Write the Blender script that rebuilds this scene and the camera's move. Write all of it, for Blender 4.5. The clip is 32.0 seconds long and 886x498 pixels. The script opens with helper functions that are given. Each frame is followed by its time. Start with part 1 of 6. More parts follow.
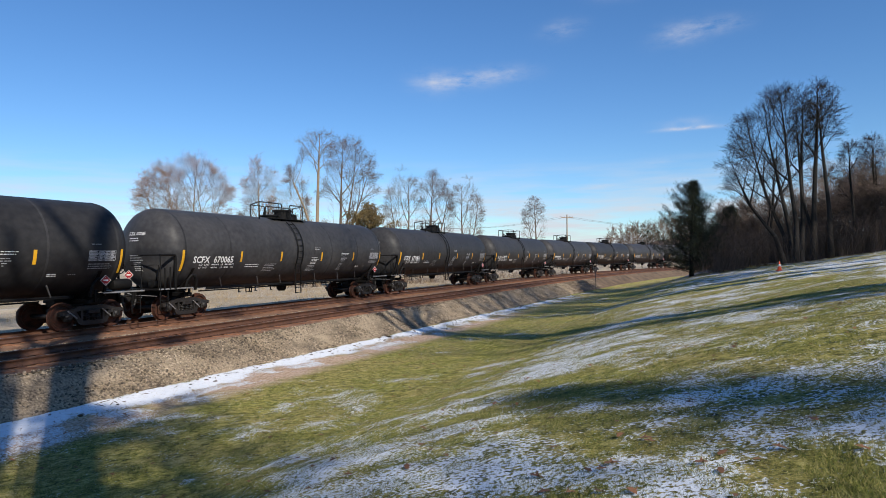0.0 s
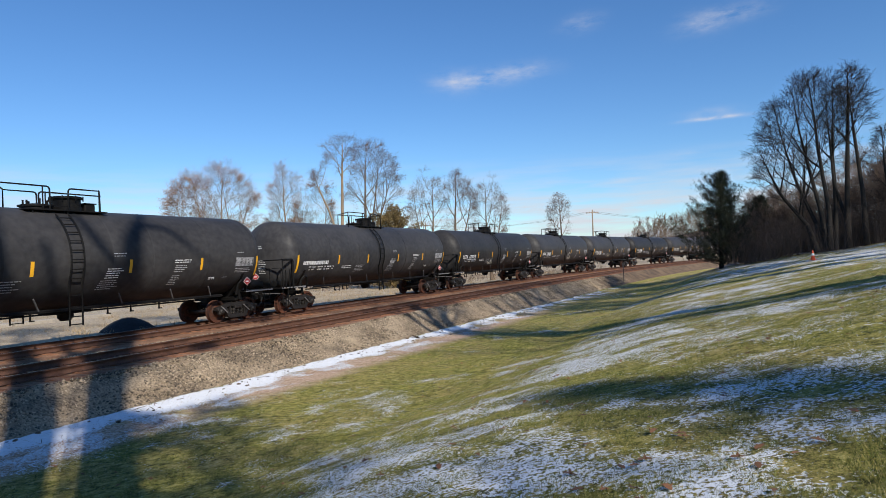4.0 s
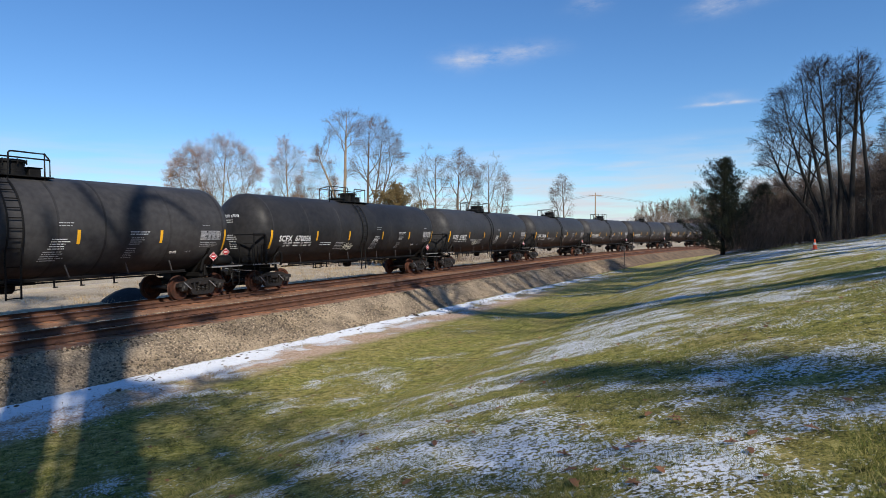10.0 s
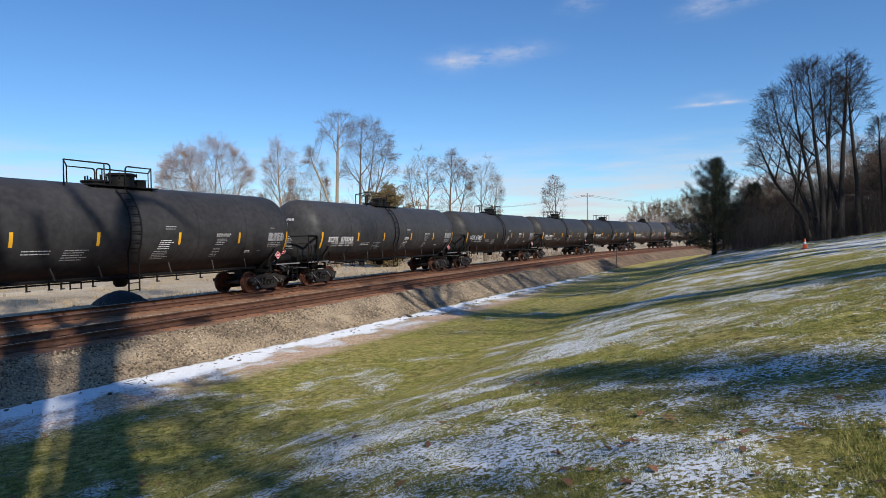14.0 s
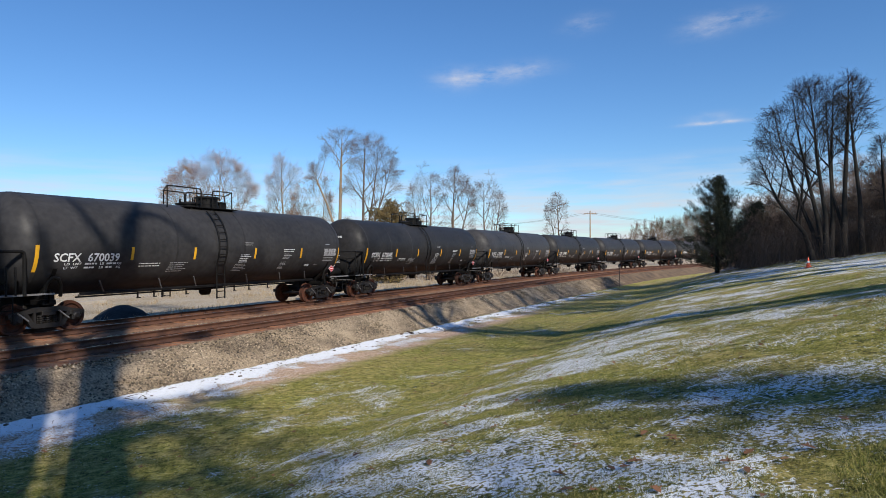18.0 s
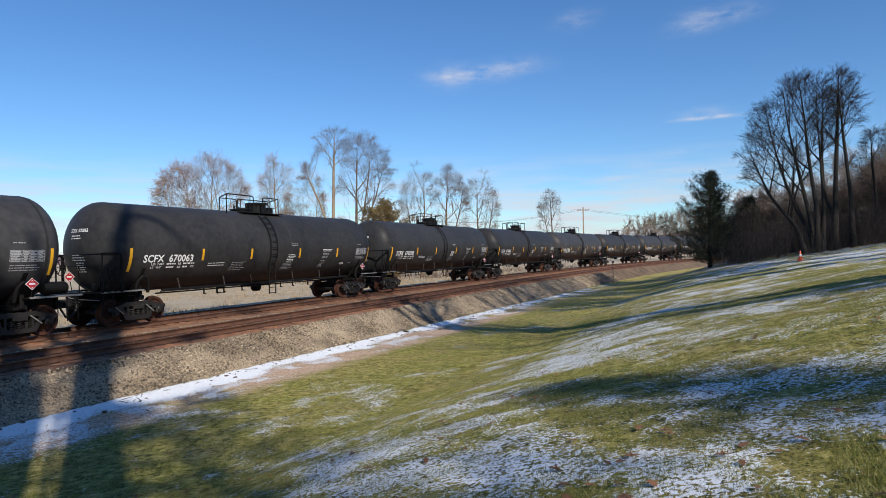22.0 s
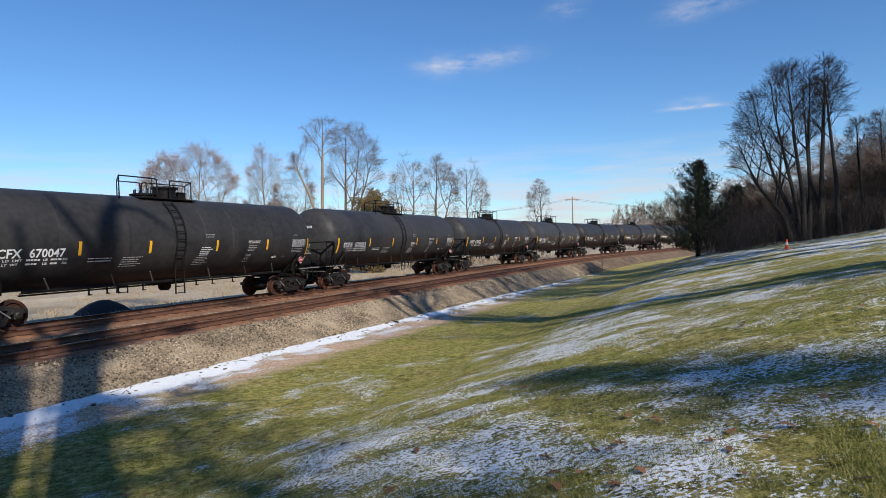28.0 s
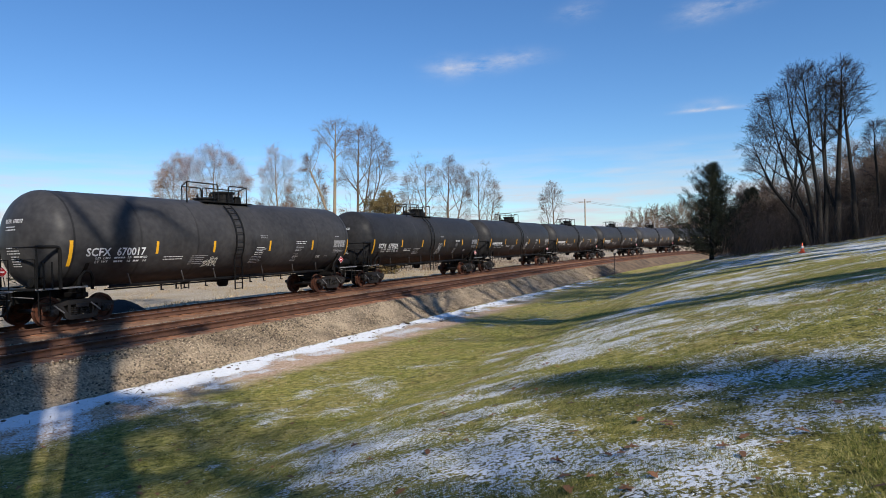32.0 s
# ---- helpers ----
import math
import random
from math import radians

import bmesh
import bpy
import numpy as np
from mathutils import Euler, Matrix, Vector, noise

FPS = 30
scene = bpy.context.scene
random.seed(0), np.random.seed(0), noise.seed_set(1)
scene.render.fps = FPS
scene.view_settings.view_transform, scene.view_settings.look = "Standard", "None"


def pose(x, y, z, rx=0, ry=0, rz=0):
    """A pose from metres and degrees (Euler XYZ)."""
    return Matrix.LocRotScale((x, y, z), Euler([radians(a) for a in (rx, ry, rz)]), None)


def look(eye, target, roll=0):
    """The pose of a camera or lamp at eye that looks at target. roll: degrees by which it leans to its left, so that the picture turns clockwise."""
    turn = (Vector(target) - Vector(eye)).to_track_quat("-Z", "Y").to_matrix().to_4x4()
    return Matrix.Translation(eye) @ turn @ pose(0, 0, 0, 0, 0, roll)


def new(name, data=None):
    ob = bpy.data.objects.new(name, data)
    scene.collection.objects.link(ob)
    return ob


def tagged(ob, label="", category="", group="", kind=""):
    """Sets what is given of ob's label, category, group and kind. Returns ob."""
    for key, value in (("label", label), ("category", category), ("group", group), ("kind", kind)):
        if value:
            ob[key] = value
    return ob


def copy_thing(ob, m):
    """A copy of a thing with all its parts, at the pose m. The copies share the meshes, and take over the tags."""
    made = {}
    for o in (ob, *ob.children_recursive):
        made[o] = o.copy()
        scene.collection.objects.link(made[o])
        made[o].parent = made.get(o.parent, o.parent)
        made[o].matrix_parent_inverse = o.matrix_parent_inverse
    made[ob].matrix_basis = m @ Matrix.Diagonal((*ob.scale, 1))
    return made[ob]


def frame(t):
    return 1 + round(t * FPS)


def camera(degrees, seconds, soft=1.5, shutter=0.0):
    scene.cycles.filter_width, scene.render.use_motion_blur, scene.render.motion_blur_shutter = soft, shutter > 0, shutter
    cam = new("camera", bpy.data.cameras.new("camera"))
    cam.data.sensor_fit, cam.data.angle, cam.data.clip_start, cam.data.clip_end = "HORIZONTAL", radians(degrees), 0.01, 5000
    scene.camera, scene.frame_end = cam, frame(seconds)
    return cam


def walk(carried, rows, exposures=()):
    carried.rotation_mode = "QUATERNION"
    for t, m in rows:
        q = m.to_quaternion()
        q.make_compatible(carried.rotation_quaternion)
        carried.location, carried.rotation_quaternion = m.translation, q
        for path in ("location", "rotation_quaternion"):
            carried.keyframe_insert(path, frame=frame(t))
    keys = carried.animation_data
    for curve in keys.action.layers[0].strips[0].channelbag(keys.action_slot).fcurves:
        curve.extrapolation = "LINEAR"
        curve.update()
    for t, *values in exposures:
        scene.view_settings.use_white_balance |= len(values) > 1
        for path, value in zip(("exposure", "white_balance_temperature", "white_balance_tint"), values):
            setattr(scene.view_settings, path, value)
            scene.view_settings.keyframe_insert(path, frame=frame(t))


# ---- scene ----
cam = camera(70.0, 32.0, soft=0.75)
EYE = (0.0, 0.0, 2.19)
# seconds, tilt, lean, turn in degrees: a phone held by hand from one spot
PATH = [
    (0, 90.90, 0.73, -1.80), (0.5, 91.76, 1.91, -1.15), (1, 90.86, 2.40, 0.94),
    (1.5, 90.87, 1.59, -0.24), (2, 91.25, 2.35, 0.01), (2.5, 90.68, 2.00, 0.11), (3, 90.63, 2.68, 0.23),
    (3.5, 90.74, 2.57, 0.37), (5.5, 91.29, 1.94, 0.59), (6, 90.80, 1.61, 0.70),
    (6.5, 90.64, 1.14, 1.37), (7, 90.13, 0.92, 1.47), (7.5, 89.52, 1.35, 1.84), (8, 89.50, 1.16, 1.89),
    (8.5, 89.27, 1.09, 1.67), (9, 88.75, 0.94, 1.12), (9.5, 89.00, 0.87, 0.76), (10, 89.03, 0.85, 0.64),
    (10.5, 89.01, 1.05, 0.59), (11, 88.95, 0.93, 0.57), (11.5, 88.91, 0.98, 0.35), (12, 88.91, 0.91, 0.30),
    (12.5, 89.03, 0.84, 0.13), (13, 89.08, 0.96, -0.02), (13.5, 89.19, 1.05, -0.05), (15.5, 88.63, 1.27, -0.05),
    (16, 89.06, 0.87, -1.44), (16.5, 89.63, 1.26, -0.92), (17, 90.64, 0.70, -0.24), (17.5, 90.32, 0.17, 0.17),
    (18, 90.61, 0.74, 0.20), (18.5, 90.84, 0.67, -0.86), (19, 90.85, 0.70, -1.04), (19.5, 90.96, 0.74, -0.76),
    (20, 90.87, 1.09, -0.52), (20.5, 90.60, 1.33, -0.34), (21, 90.48, 1.30, -0.17), (21.5, 90.40, 1.63, -0.13),
    (22, 90.43, 1.49, -0.35), (22.5, 90.47, 1.56, -0.78), (23, 90.51, 1.37, -0.73), (23.5, 90.27, 1.38, -0.72),
    (24, 90.03, 1.38, -0.63), (24.5, 89.99, 1.52, -0.73), (26.5, 89.54, 1.41, -1.05), (27, 89.59, 1.62, -1.14),
    (27.5, 89.57, 1.75, -1.34), (28, 89.52, 1.79, -1.28), (28.5, 89.51, 2.04, -1.36), (29, 89.40, 1.88, -1.35),
    (29.5, 89.30, 1.48, -0.98), (30, 89.27, 1.74, -0.85), (30.5, 89.37, 1.62, -0.67), (31, 89.49, 1.38, -0.48),
    (31.5, 89.62, 1.49, -0.31), (32, 89.72, 1.50, -0.21),
]

walk(cam, [(t, pose(*EYE, a, b, c)) for t, a, b, c in PATH], exposures=[(0, 0.1), (32, 0.1)])

# ---------------------------------------------------------------- light
SUN_AZ = radians(150.5)      # clockwise from +y, towards the sun
SUN_EL = radians(35.5)
sun_way = Vector((math.sin(SUN_AZ) * math.cos(SUN_EL), math.cos(SUN_AZ) * math.cos(SUN_EL), math.sin(SUN_EL)))
sun_data = bpy.data.lights.new("sun", "SUN")
sun_data.energy, sun_data.angle, sun_data.color = 4.8, radians(0.7), (1.0, 0.93, 0.82)
sun = new("sun", sun_data)
sun.matrix_world = look(sun_way * 80, (0, 0, 0))


def sky_world():
    world = bpy.data.worlds.new("sky")
    scene.world = world
    world.use_nodes = True
    nt = world.node_tree
    nt.nodes.clear()
    N, L = nt.nodes.new, nt.links.new
    out, bg = N("ShaderNodeOutputWorld"), N("ShaderNodeBackground")
    sky = N("ShaderNodeTexSky")
    sky.sky_type, sky.sun_disc = "NISHITA", False
    sky.sun_elevation, sky.sun_rotation = SUN_EL, SUN_AZ
    sky.altitude, sky.air_density, sky.dust_density, sky.ozone_density = 200, 1.0, 0.1, 2.0
    geo = N("ShaderNodeTexCoord")
    hsv = N("ShaderNodeHueSaturation")
    hsv.inputs["Saturation"].default_value, hsv.inputs["Value"].default_value = 1.15, 1.0
    L(sky.outputs[0], hsv.inputs["Color"])
    sep = N("ShaderNodeSeparateXYZ")
    L(geo.outputs["Generated"], sep.inputs[0])

    def m(op, a, b=None, c=None):
        n = N("ShaderNodeMath")
        n.operation = op
        for k, v in enumerate((a, b, c)):
            if v is None:
                continue
            if isinstance(v, (int, float)):
                n.inputs[k].default_value = v
            else:
                L(v, n.inputs[k])
        return n.outputs[0]

    x, y, z = sep.outputs
    az = m("ARCTAN2", x, y)
    el = m("ARCSINE", z)
    comb = N("ShaderNodeCombineXYZ")
    L(az, comb.inputs[0]), L(m("MULTIPLY", el, 2.6), comb.inputs[1])
    nz = N("ShaderNodeTexNoise")
    nz.inputs["Scale"].default_value, nz.inputs["Detail"].default_value, nz.inputs["Roughness"].default_value = 22, 8, 0.62
    L(comb.outputs[0], nz.inputs["Vector"])
    total = None
    # small fair-weather clouds: azimuth, elevation, half width, half height, tilt, strength
    for a0, e0, wa, we, tilt, k in CLOUDS:
        da = m("SUBTRACT", az, radians(a0))
        de = m("SUBTRACT", m("SUBTRACT", el, radians(e0)), m("MULTIPLY", da, tilt))
        q = m("ADD", m("POWER", m("ABSOLUTE", m("DIVIDE", da, radians(wa))), 2.0), m("POWER", m("ABSOLUTE", m("DIVIDE", de, radians(we))), 2.0))
        blob = m("MULTIPLY", m("EXPONENT", m("MULTIPLY", q, -1.6)), k)
        total = blob if total is None else m("ADD", total, blob)
    mask = m("MULTIPLY", total, m("MULTIPLY", m("MAXIMUM", m("SUBTRACT", nz.outputs[0], 0.33), 0.0), 2.6))
    # thin veil low over the horizon
    low = N("ShaderNodeMapRange")
    low.inputs[1].default_value, low.inputs[2].default_value, low.inputs[3].default_value, low.inputs[4].default_value = 0.0, radians(9), 1.0, 0.0
    L(el, low.inputs[0])
    nl = N("ShaderNodeTexNoise")
    nl.inputs["Scale"].default_value, nl.inputs["Detail"].default_value = 7, 6
    comb2 = N("ShaderNodeCombineXYZ")
    L(az, comb2.inputs[0]), L(m("MULTIPLY", el, 9.0), comb2.inputs[1])
    L(comb2.outputs[0], nl.inputs["Vector"])
    veil = m("MULTIPLY", low.outputs[0], m("MULTIPLY", m("MAXIMUM", m("SUBTRACT", nl.outputs[0], 0.37), 0.0), 4.5))
    both = m("MINIMUM", m("ADD", mask, veil), 0.85)
    mix = N("ShaderNodeMix")
    mix.data_type = "RGBA"
    tint = N("ShaderNodeMix")
    tint.data_type, tint.blend_type = "RGBA", "MULTIPLY"
    tint.inputs[0].default_value, tint.inputs[7].default_value = 1.0, (0.765, 0.985, 1.225, 1)
    L(hsv.outputs[0], tint.inputs[6])
    L(both, mix.inputs[0]), L(tint.outputs[2], mix.inputs[6])
    mix.inputs[7].default_value = (6.2, 6.3, 6.9, 1)
    L(mix.outputs[2], bg.inputs["Color"])
    bg.inputs["Strength"].default_value = 0.103
    L(bg.outputs[0], out.inputs[0])


CLOUDS = [
    (1.4, 15.6, 2.4, 1.0, 0.0, 0.6), (4.2, 15.8, 3.0, 0.8, 0.02, 0.5), (7.4, 16.2, 3.0, 0.8, 0.03, 0.45), (22.9, 18.3, 2.4, 1.0, 0.05, 0.5), (25.6, 18.5, 2.4, 0.7, 0.0, 0.4),
    (12.7, 19.6, 2.0, 0.8, 0.1, 0.35), (23.2, 10.65, 2.6, 0.20, 0.0, 1.3), (23.0, 11.1, 2.4, 0.5, 0.0, 0.3), (18.5, 22.6, 3.0, 1.0, 0.1, 0.5), (15.8, 6.2, 1.6, 0.25, 0.0, 0.45), (20.5, 8.0, 1.8, 0.25, 0.0, 0.3),
    (7.0, 4.3, 3.0, 0.4, 0.0, 0.9), (13.4, 3.7, 3.5, 0.35, 0.0, 0.9), (18.5, 4.1, 3.0, 0.3, 0.05, 0.6), (-33.0, 5.3, 4.0, 0.6, 0.0, 0.7)]
sky_world()

# ---------------------------------------------------------------- track line: s metres along, d metres towards the lawn
HEAD0, K0, K1, S_END = 0.43883, -0.000129, 4.5e-05, 118.0
START = (-14.143, 17.526)


def bend(s):
    """Heading of the line at s, clockwise from +y."""
    if s < 0:
        return HEAD0
    if s < S_END:
        return HEAD0 + K0 * s + 0.5 * K1 * s * s
    k = K0 + K1 * S_END
    u = min(s - S_END, 70.0)
    return HEAD0 + K0 * S_END + 0.5 * K1 * S_END**2 + k * (u - u * u / 140.0)


LINE_S0, LINE_DS = -440.0, 1.0
LINE_S = np.arange(LINE_S0, 640.0, LINE_DS)
LINE_A = np.array([bend(s) for s in LINE_S])
_mid = np.array([bend(s + LINE_DS / 2) for s in LINE_S])
LINE_X = np.concatenate([[0], np.cumsum(np.sin(_mid) * LINE_DS)[:-1]])
LINE_Y = np.concatenate([[0], np.cumsum(np.cos(_mid) * LINE_DS)[:-1]])
_k0 = int(-LINE_S0 / LINE_DS)
LINE_X += START[0] - LINE_X[_k0]
LINE_Y += START[1] - LINE_Y[_k0]


def on_line(s, d=0.0):
    """World x, y and heading at s along, d to the right."""
    x, y, a = (float(np.interp(s, LINE_S, q)) for q in (LINE_X, LINE_Y, LINE_A))
    return x + math.cos(a) * d, y - math.sin(a) * d, a


def line_coords(px, py):
    """s and d of many places at once."""
    px, py = np.asarray(px, float), np.asarray(py, float)
    s, d = np.empty_like(px), np.empty_like(px)
    for i in range(0, len(px), 8000):
        x, y = px[i:i + 8000, None], py[i:i + 8000, None]
        k = np.argmin((LINE_X - x) ** 2 + (LINE_Y - y) ** 2, axis=1)
        dx, dy, a = px[i:i + 8000] - LINE_X[k], py[i:i + 8000] - LINE_Y[k], LINE_A[k]
        s[i:i + 8000] = LINE_S[k] + dx * np.sin(a) + dy * np.cos(a)
        d[i:i + 8000] = dx * np.cos(a) - dy * np.sin(a)
    return s, d


_rng = np.random.RandomState(7)
_perm = _rng.rand(256, 256)


def value_noise(x, y):
    xi, yi = np.floor(x).astype(int), np.floor(y).astype(int)
    fx, fy = x - xi, y - yi
    fx, fy = fx * fx * (3 - 2 * fx), fy * fy * (3 - 2 * fy)
    a, b = _perm[xi % 256, yi % 256], _perm[(xi + 1) % 256, yi % 256]
    c, e = _perm[xi % 256, (yi + 1) % 256], _perm[(xi + 1) % 256, (yi + 1) % 256]
    return (a * (1 - fx) + b * fx) * (1 - fy) + (c * (1 - fx) + e * fx) * fy


def fbm(x, y, octaves=4, rough=0.5):
    total, amp, norm = 0.0, 1.0, 0.0
    for k in range(octaves):
        total = total + amp * value_noise(x * 2**k + 17.3 * k, y * 2**k + 5.1 * k)
        norm += amp
        amp *= rough
    return total / norm


PROFILE_D = [-400, -60, -22, -9, -3.4, -2.4, 6.3, 6.7, 7.9, 8.8, 12, 14.6, 16.6, 18.5, 20.2, 22.9, 27.8, 40, 60, 120, 400]
PROFILE_Z = [1.0, -0.4, -0.5, -0.45, -0.45, -0.5, -0.76, -0.90, -0.93, -0.93, -0.84, -0.58, -0.03, 0.48, 0.84, 1.42, 2.2, 4.0, 6.0, 9.0, 14.0]


def ground_z(px, py, sd=None):
    px, py = np.atleast_1d(np.asarray(px, float)), np.atleast_1d(np.asarray(py, float))
    s, d = sd if sd is not None else line_coords(px, py)
    z = np.interp(d, PROFILE_D, PROFILE_Z)
    ditch = np.exp(-((d - 9.0) / 2.2) ** 2) * np.clip(s / 40.0, 0, 1) * 0.28
    lawn = np.clip((d - 8.5) / 4, 0, 1)
    rough = (fbm(px * 0.16, py * 0.16, 3) - 0.5) * 0.32 * lawn * np.clip((d - 10) / 6, 0, 1)
    fine = (fbm(px * 1.3, py * 1.3, 3) - 0.5) * 0.07 * lawn
    swell = np.clip((s - 36) / 14, 0, 1) * np.clip((d - 12) / 4, 0, 1) * np.clip((26 - d) / 4, 0, 1) * 0.35
    sink = np.clip((s - 5) / 25, 0, 1) * np.clip((d - 17) / 4, 0, 1) * 0.2
    return z - ditch + rough + fine + swell - sink


def gz(x, y):
    return float(ground_z([x], [y])[0])


# more or less snow, set to fit the camera's view: x, y, radius, amount
DRIFTS = [(0.75, 5.92, 0.45, 0.28), (0.51, 5.17, 0.4, 0.28), (0.28, 4.47, 0.35, 0.25), (-0.87, 6.48, 0.5, 0.24), (-2.06, 11.02, 0.6, 0.2), (-0.26, 5.71, 0.4, 0.2), (1.26, 8.18, 0.6, 0.28), (0.41, 8.92, 0.6, 0.2),
          (2.14, 10.71, 0.9, 0.22), (3.24, 10.53, 1.0, 0.14), (1.69, 3.7, 0.3, 0.2), (1.23, 3.71, 0.25, 0.2), (3.86, 5.72, 0.7, 0.22), (4.66, 9.57, 0.9, 0.18), (5.13, 8.63, 1.0, 0.16), (1.5, 5.36, 0.5, -0.28),
          (2.22, 3.8, 0.4, -0.3), (0.89, 4.12, 0.25, -0.25), (0.12, 6.4, 0.4, -0.2), (2.41, 7.04, 0.5, -0.14), (-1.98, 7.62, 0.7, -0.12)]
DRIFTS += [(20.2, 30.4, 6.0, 0.30), (2.35, 3.5, 0.35, -0.2), (1.75, 4.85, 0.4, -0.2), (2.6, 4.85, 0.5, -0.08), (2.0, 8.3, 0.8, -0.1)]


def snow_cover(px, py, s, d):
    """0 bare to 1 white."""
    foot = 7.42 + 0.012 * np.clip(s, -20, 60)
    broad = fbm(px * 0.33 + 3, py * 0.33, 3)
    mid = fbm(px * 1.7, py * 1.7 + 9, 3)
    small = fbm(px * 7.0, py * 7.0, 3, 0.6)
    lie = np.interp(d, [9.2, 10.5, 13, 15.5, 17.5, 22, 30, 60], [-0.24, -0.35, -0.32, -0.16, -0.03, 0.0, 0.0, -0.08])
    n = (broad - 0.5) * 0.85 + (mid - 0.5) * 0.95 + (small - 0.5) * 0.6 + lie
    for x, y, r, amount in DRIFTS:
        n = n + amount * np.exp(-((px - x) ** 2 + (py - y) ** 2) / (r * r))
    lawn = np.clip((n + 0.27) / 0.80, 0, 0.70) * (d > 8.2)
    edge = (fbm(px * 2.3, py * 2.3, 5, 0.8) - 0.5) * 1.9
    width = np.interp(s, [-8, 0, 8, 20, 40, 60], [0.86, 0.76, 0.66, 0.54, 0.40, 0.28]) + 0.10 * np.sin(s * 0.9) + 0.08 * np.sin(s * 2.3)
    off = d - (foot - 0.12) - width
    strip = np.clip((width - np.abs(off) + 0.32 * edge * np.where(off > 0, 1.7, 0.9)) / np.where(off > 0, 0.5, 0.22), 0, 1) * np.clip((70 - s) / 30, 0, 1)
    tail = np.clip((fbm(px * 1.1 + 40, py * 1.1, 4) - 0.50) / 0.06, 0, 1) * np.clip(1.2 - np.abs(d - foot - 2.1 * width) / 0.8, 0, 1) * (d > foot)
    return np.clip(np.maximum(lawn, np.maximum(strip, tail * 0.70)), 0, 1)

# ---------------------------------------------------------------- materials
def material(name, base, rough=0.7, metal=0.0, vary=None, scale=4.0, fine=60.0, bump=0.0, bump_scale=80.0, spec=0.5, per_piece=0.0, island=0.0):
    """A node material: base colour, a second colour in broad and fine patches, relief, and a shade that differs from piece to piece."""
    mat = bpy.data.materials.new(name)
    mat.use_nodes = True
    nt = mat.node_tree
    N, L = nt.nodes.new, nt.links.new
    bsdf = nt.nodes["Principled BSDF"]
    bsdf.inputs["Roughness"].default_value, bsdf.inputs["Metallic"].default_value = rough, metal
    bsdf.inputs["Specular IOR Level"].default_value = spec
    co = N("ShaderNodeTexCoord")
    col = None
    if vary:
        a, b, add = N("ShaderNodeTexNoise"), N("ShaderNodeTexNoise"), N("ShaderNodeMath")
        a.inputs["Scale"].default_value, a.inputs["Detail"].default_value = scale, 5
        b.inputs["Scale"].default_value, b.inputs["Detail"].default_value = fine, 3
        L(co.outputs["Object"], a.inputs["Vector"]), L(co.outputs["Object"], b.inputs["Vector"])
        add.operation = "ADD"
        L(a.outputs[0], add.inputs[0]), L(b.outputs[0], add.inputs[1])
        ramp = N("ShaderNodeValToRGB")
        ramp.color_ramp.elements[0].position, ramp.color_ramp.elements[1].position = 0.36, 0.64
        ramp.color_ramp.elements[0].color, ramp.color_ramp.elements[1].color = (*base, 1), (*vary, 1)
        half = N("ShaderNodeMath")
        half.operation = "MULTIPLY"
        half.inputs[1].default_value = 0.5
        L(add.outputs[0], half.inputs[0]), L(half.outputs[0], ramp.inputs[0])
        col = ramp.outputs[0]
    else:
        rgb = N("ShaderNodeRGB")
        rgb.outputs[0].default_value = (*base, 1)
        col = rgb.outputs[0]
    for amount, node, out in ((per_piece, "ShaderNodeObjectInfo", "Random"), (island, "ShaderNodeNewGeometry", "Random Per Island")):
        if amount:
            info, rng, hsv = N(node), N("ShaderNodeMapRange"), N("ShaderNodeHueSaturation")
            rng.inputs[3].default_value, rng.inputs[4].default_value = 1 - amount, 1 + amount
            L(info.outputs[out], rng.inputs[0]), L(rng.outputs[0], hsv.inputs["Value"]), L(col, hsv.inputs["Color"])
            col = hsv.outputs[0]
    L(col, bsdf.inputs["Base Color"])
    if bump:
        t, bm = N("ShaderNodeTexNoise"), N("ShaderNodeBump")
        t.inputs["Scale"].default_value, t.inputs["Detail"].default_value = bump_scale, 4
        bm.inputs["Strength"].default_value, bm.inputs["Distance"].default_value = bump, 0.02
        L(co.outputs["Object"], t.inputs["Vector"]), L(t.outputs[0], bm.inputs["Height"]), L(bm.outputs[0], bsdf.inputs["Normal"])
    return mat


TANK = material("tank_paint", (0.026, 0.0255, 0.0268), 0.48, 0.0, (0.047, 0.0455, 0.0465), 0.7, 5.0, 0.05, 3.0, 0.16, per_piece=0.3)
FRAME_BLACK = material("frame_paint", (0.005, 0.005, 0.0055), 0.55, 0.0, (0.013, 0.012, 0.011), 2.0, 25.0, 0.1, 30, spec=0.14)
TRUCK = material("truck_steel", (0.006, 0.0055, 0.005), 0.6, 0.0, (0.018, 0.014, 0.012), 3.0, 30.0, 0.2, 40, per_piece=0.3)
WHEEL = material("rusty_wheel", (0.125, 0.038, 0.016), 0.75, 0.2, (0.024, 0.015, 0.012), 4.0, 40.0, 0.2, 40, per_piece=0.35)
TREAD = material("bright_tread", (0.35, 0.33, 0.31), 0.3, 0.9)
GREY = material("grey_paint", (0.24, 0.24, 0.25), 0.55, 0.0, (0.12, 0.115, 0.11), 5, 50)
DULL = material("dull_grey_steel", (0.12, 0.12, 0.125), 0.5, 0.3, (0.07, 0.065, 0.06), 6, 60)
YELLOW = material("reflective_yellow", (0.82, 0.42, 0.015), 0.45, 0.0, (0.70, 0.36, 0.02), 6, 40)
WHITE = material("white_stencil", (0.78, 0.78, 0.78), 0.6, 0.0, (0.60, 0.60, 0.60), 6, 60)
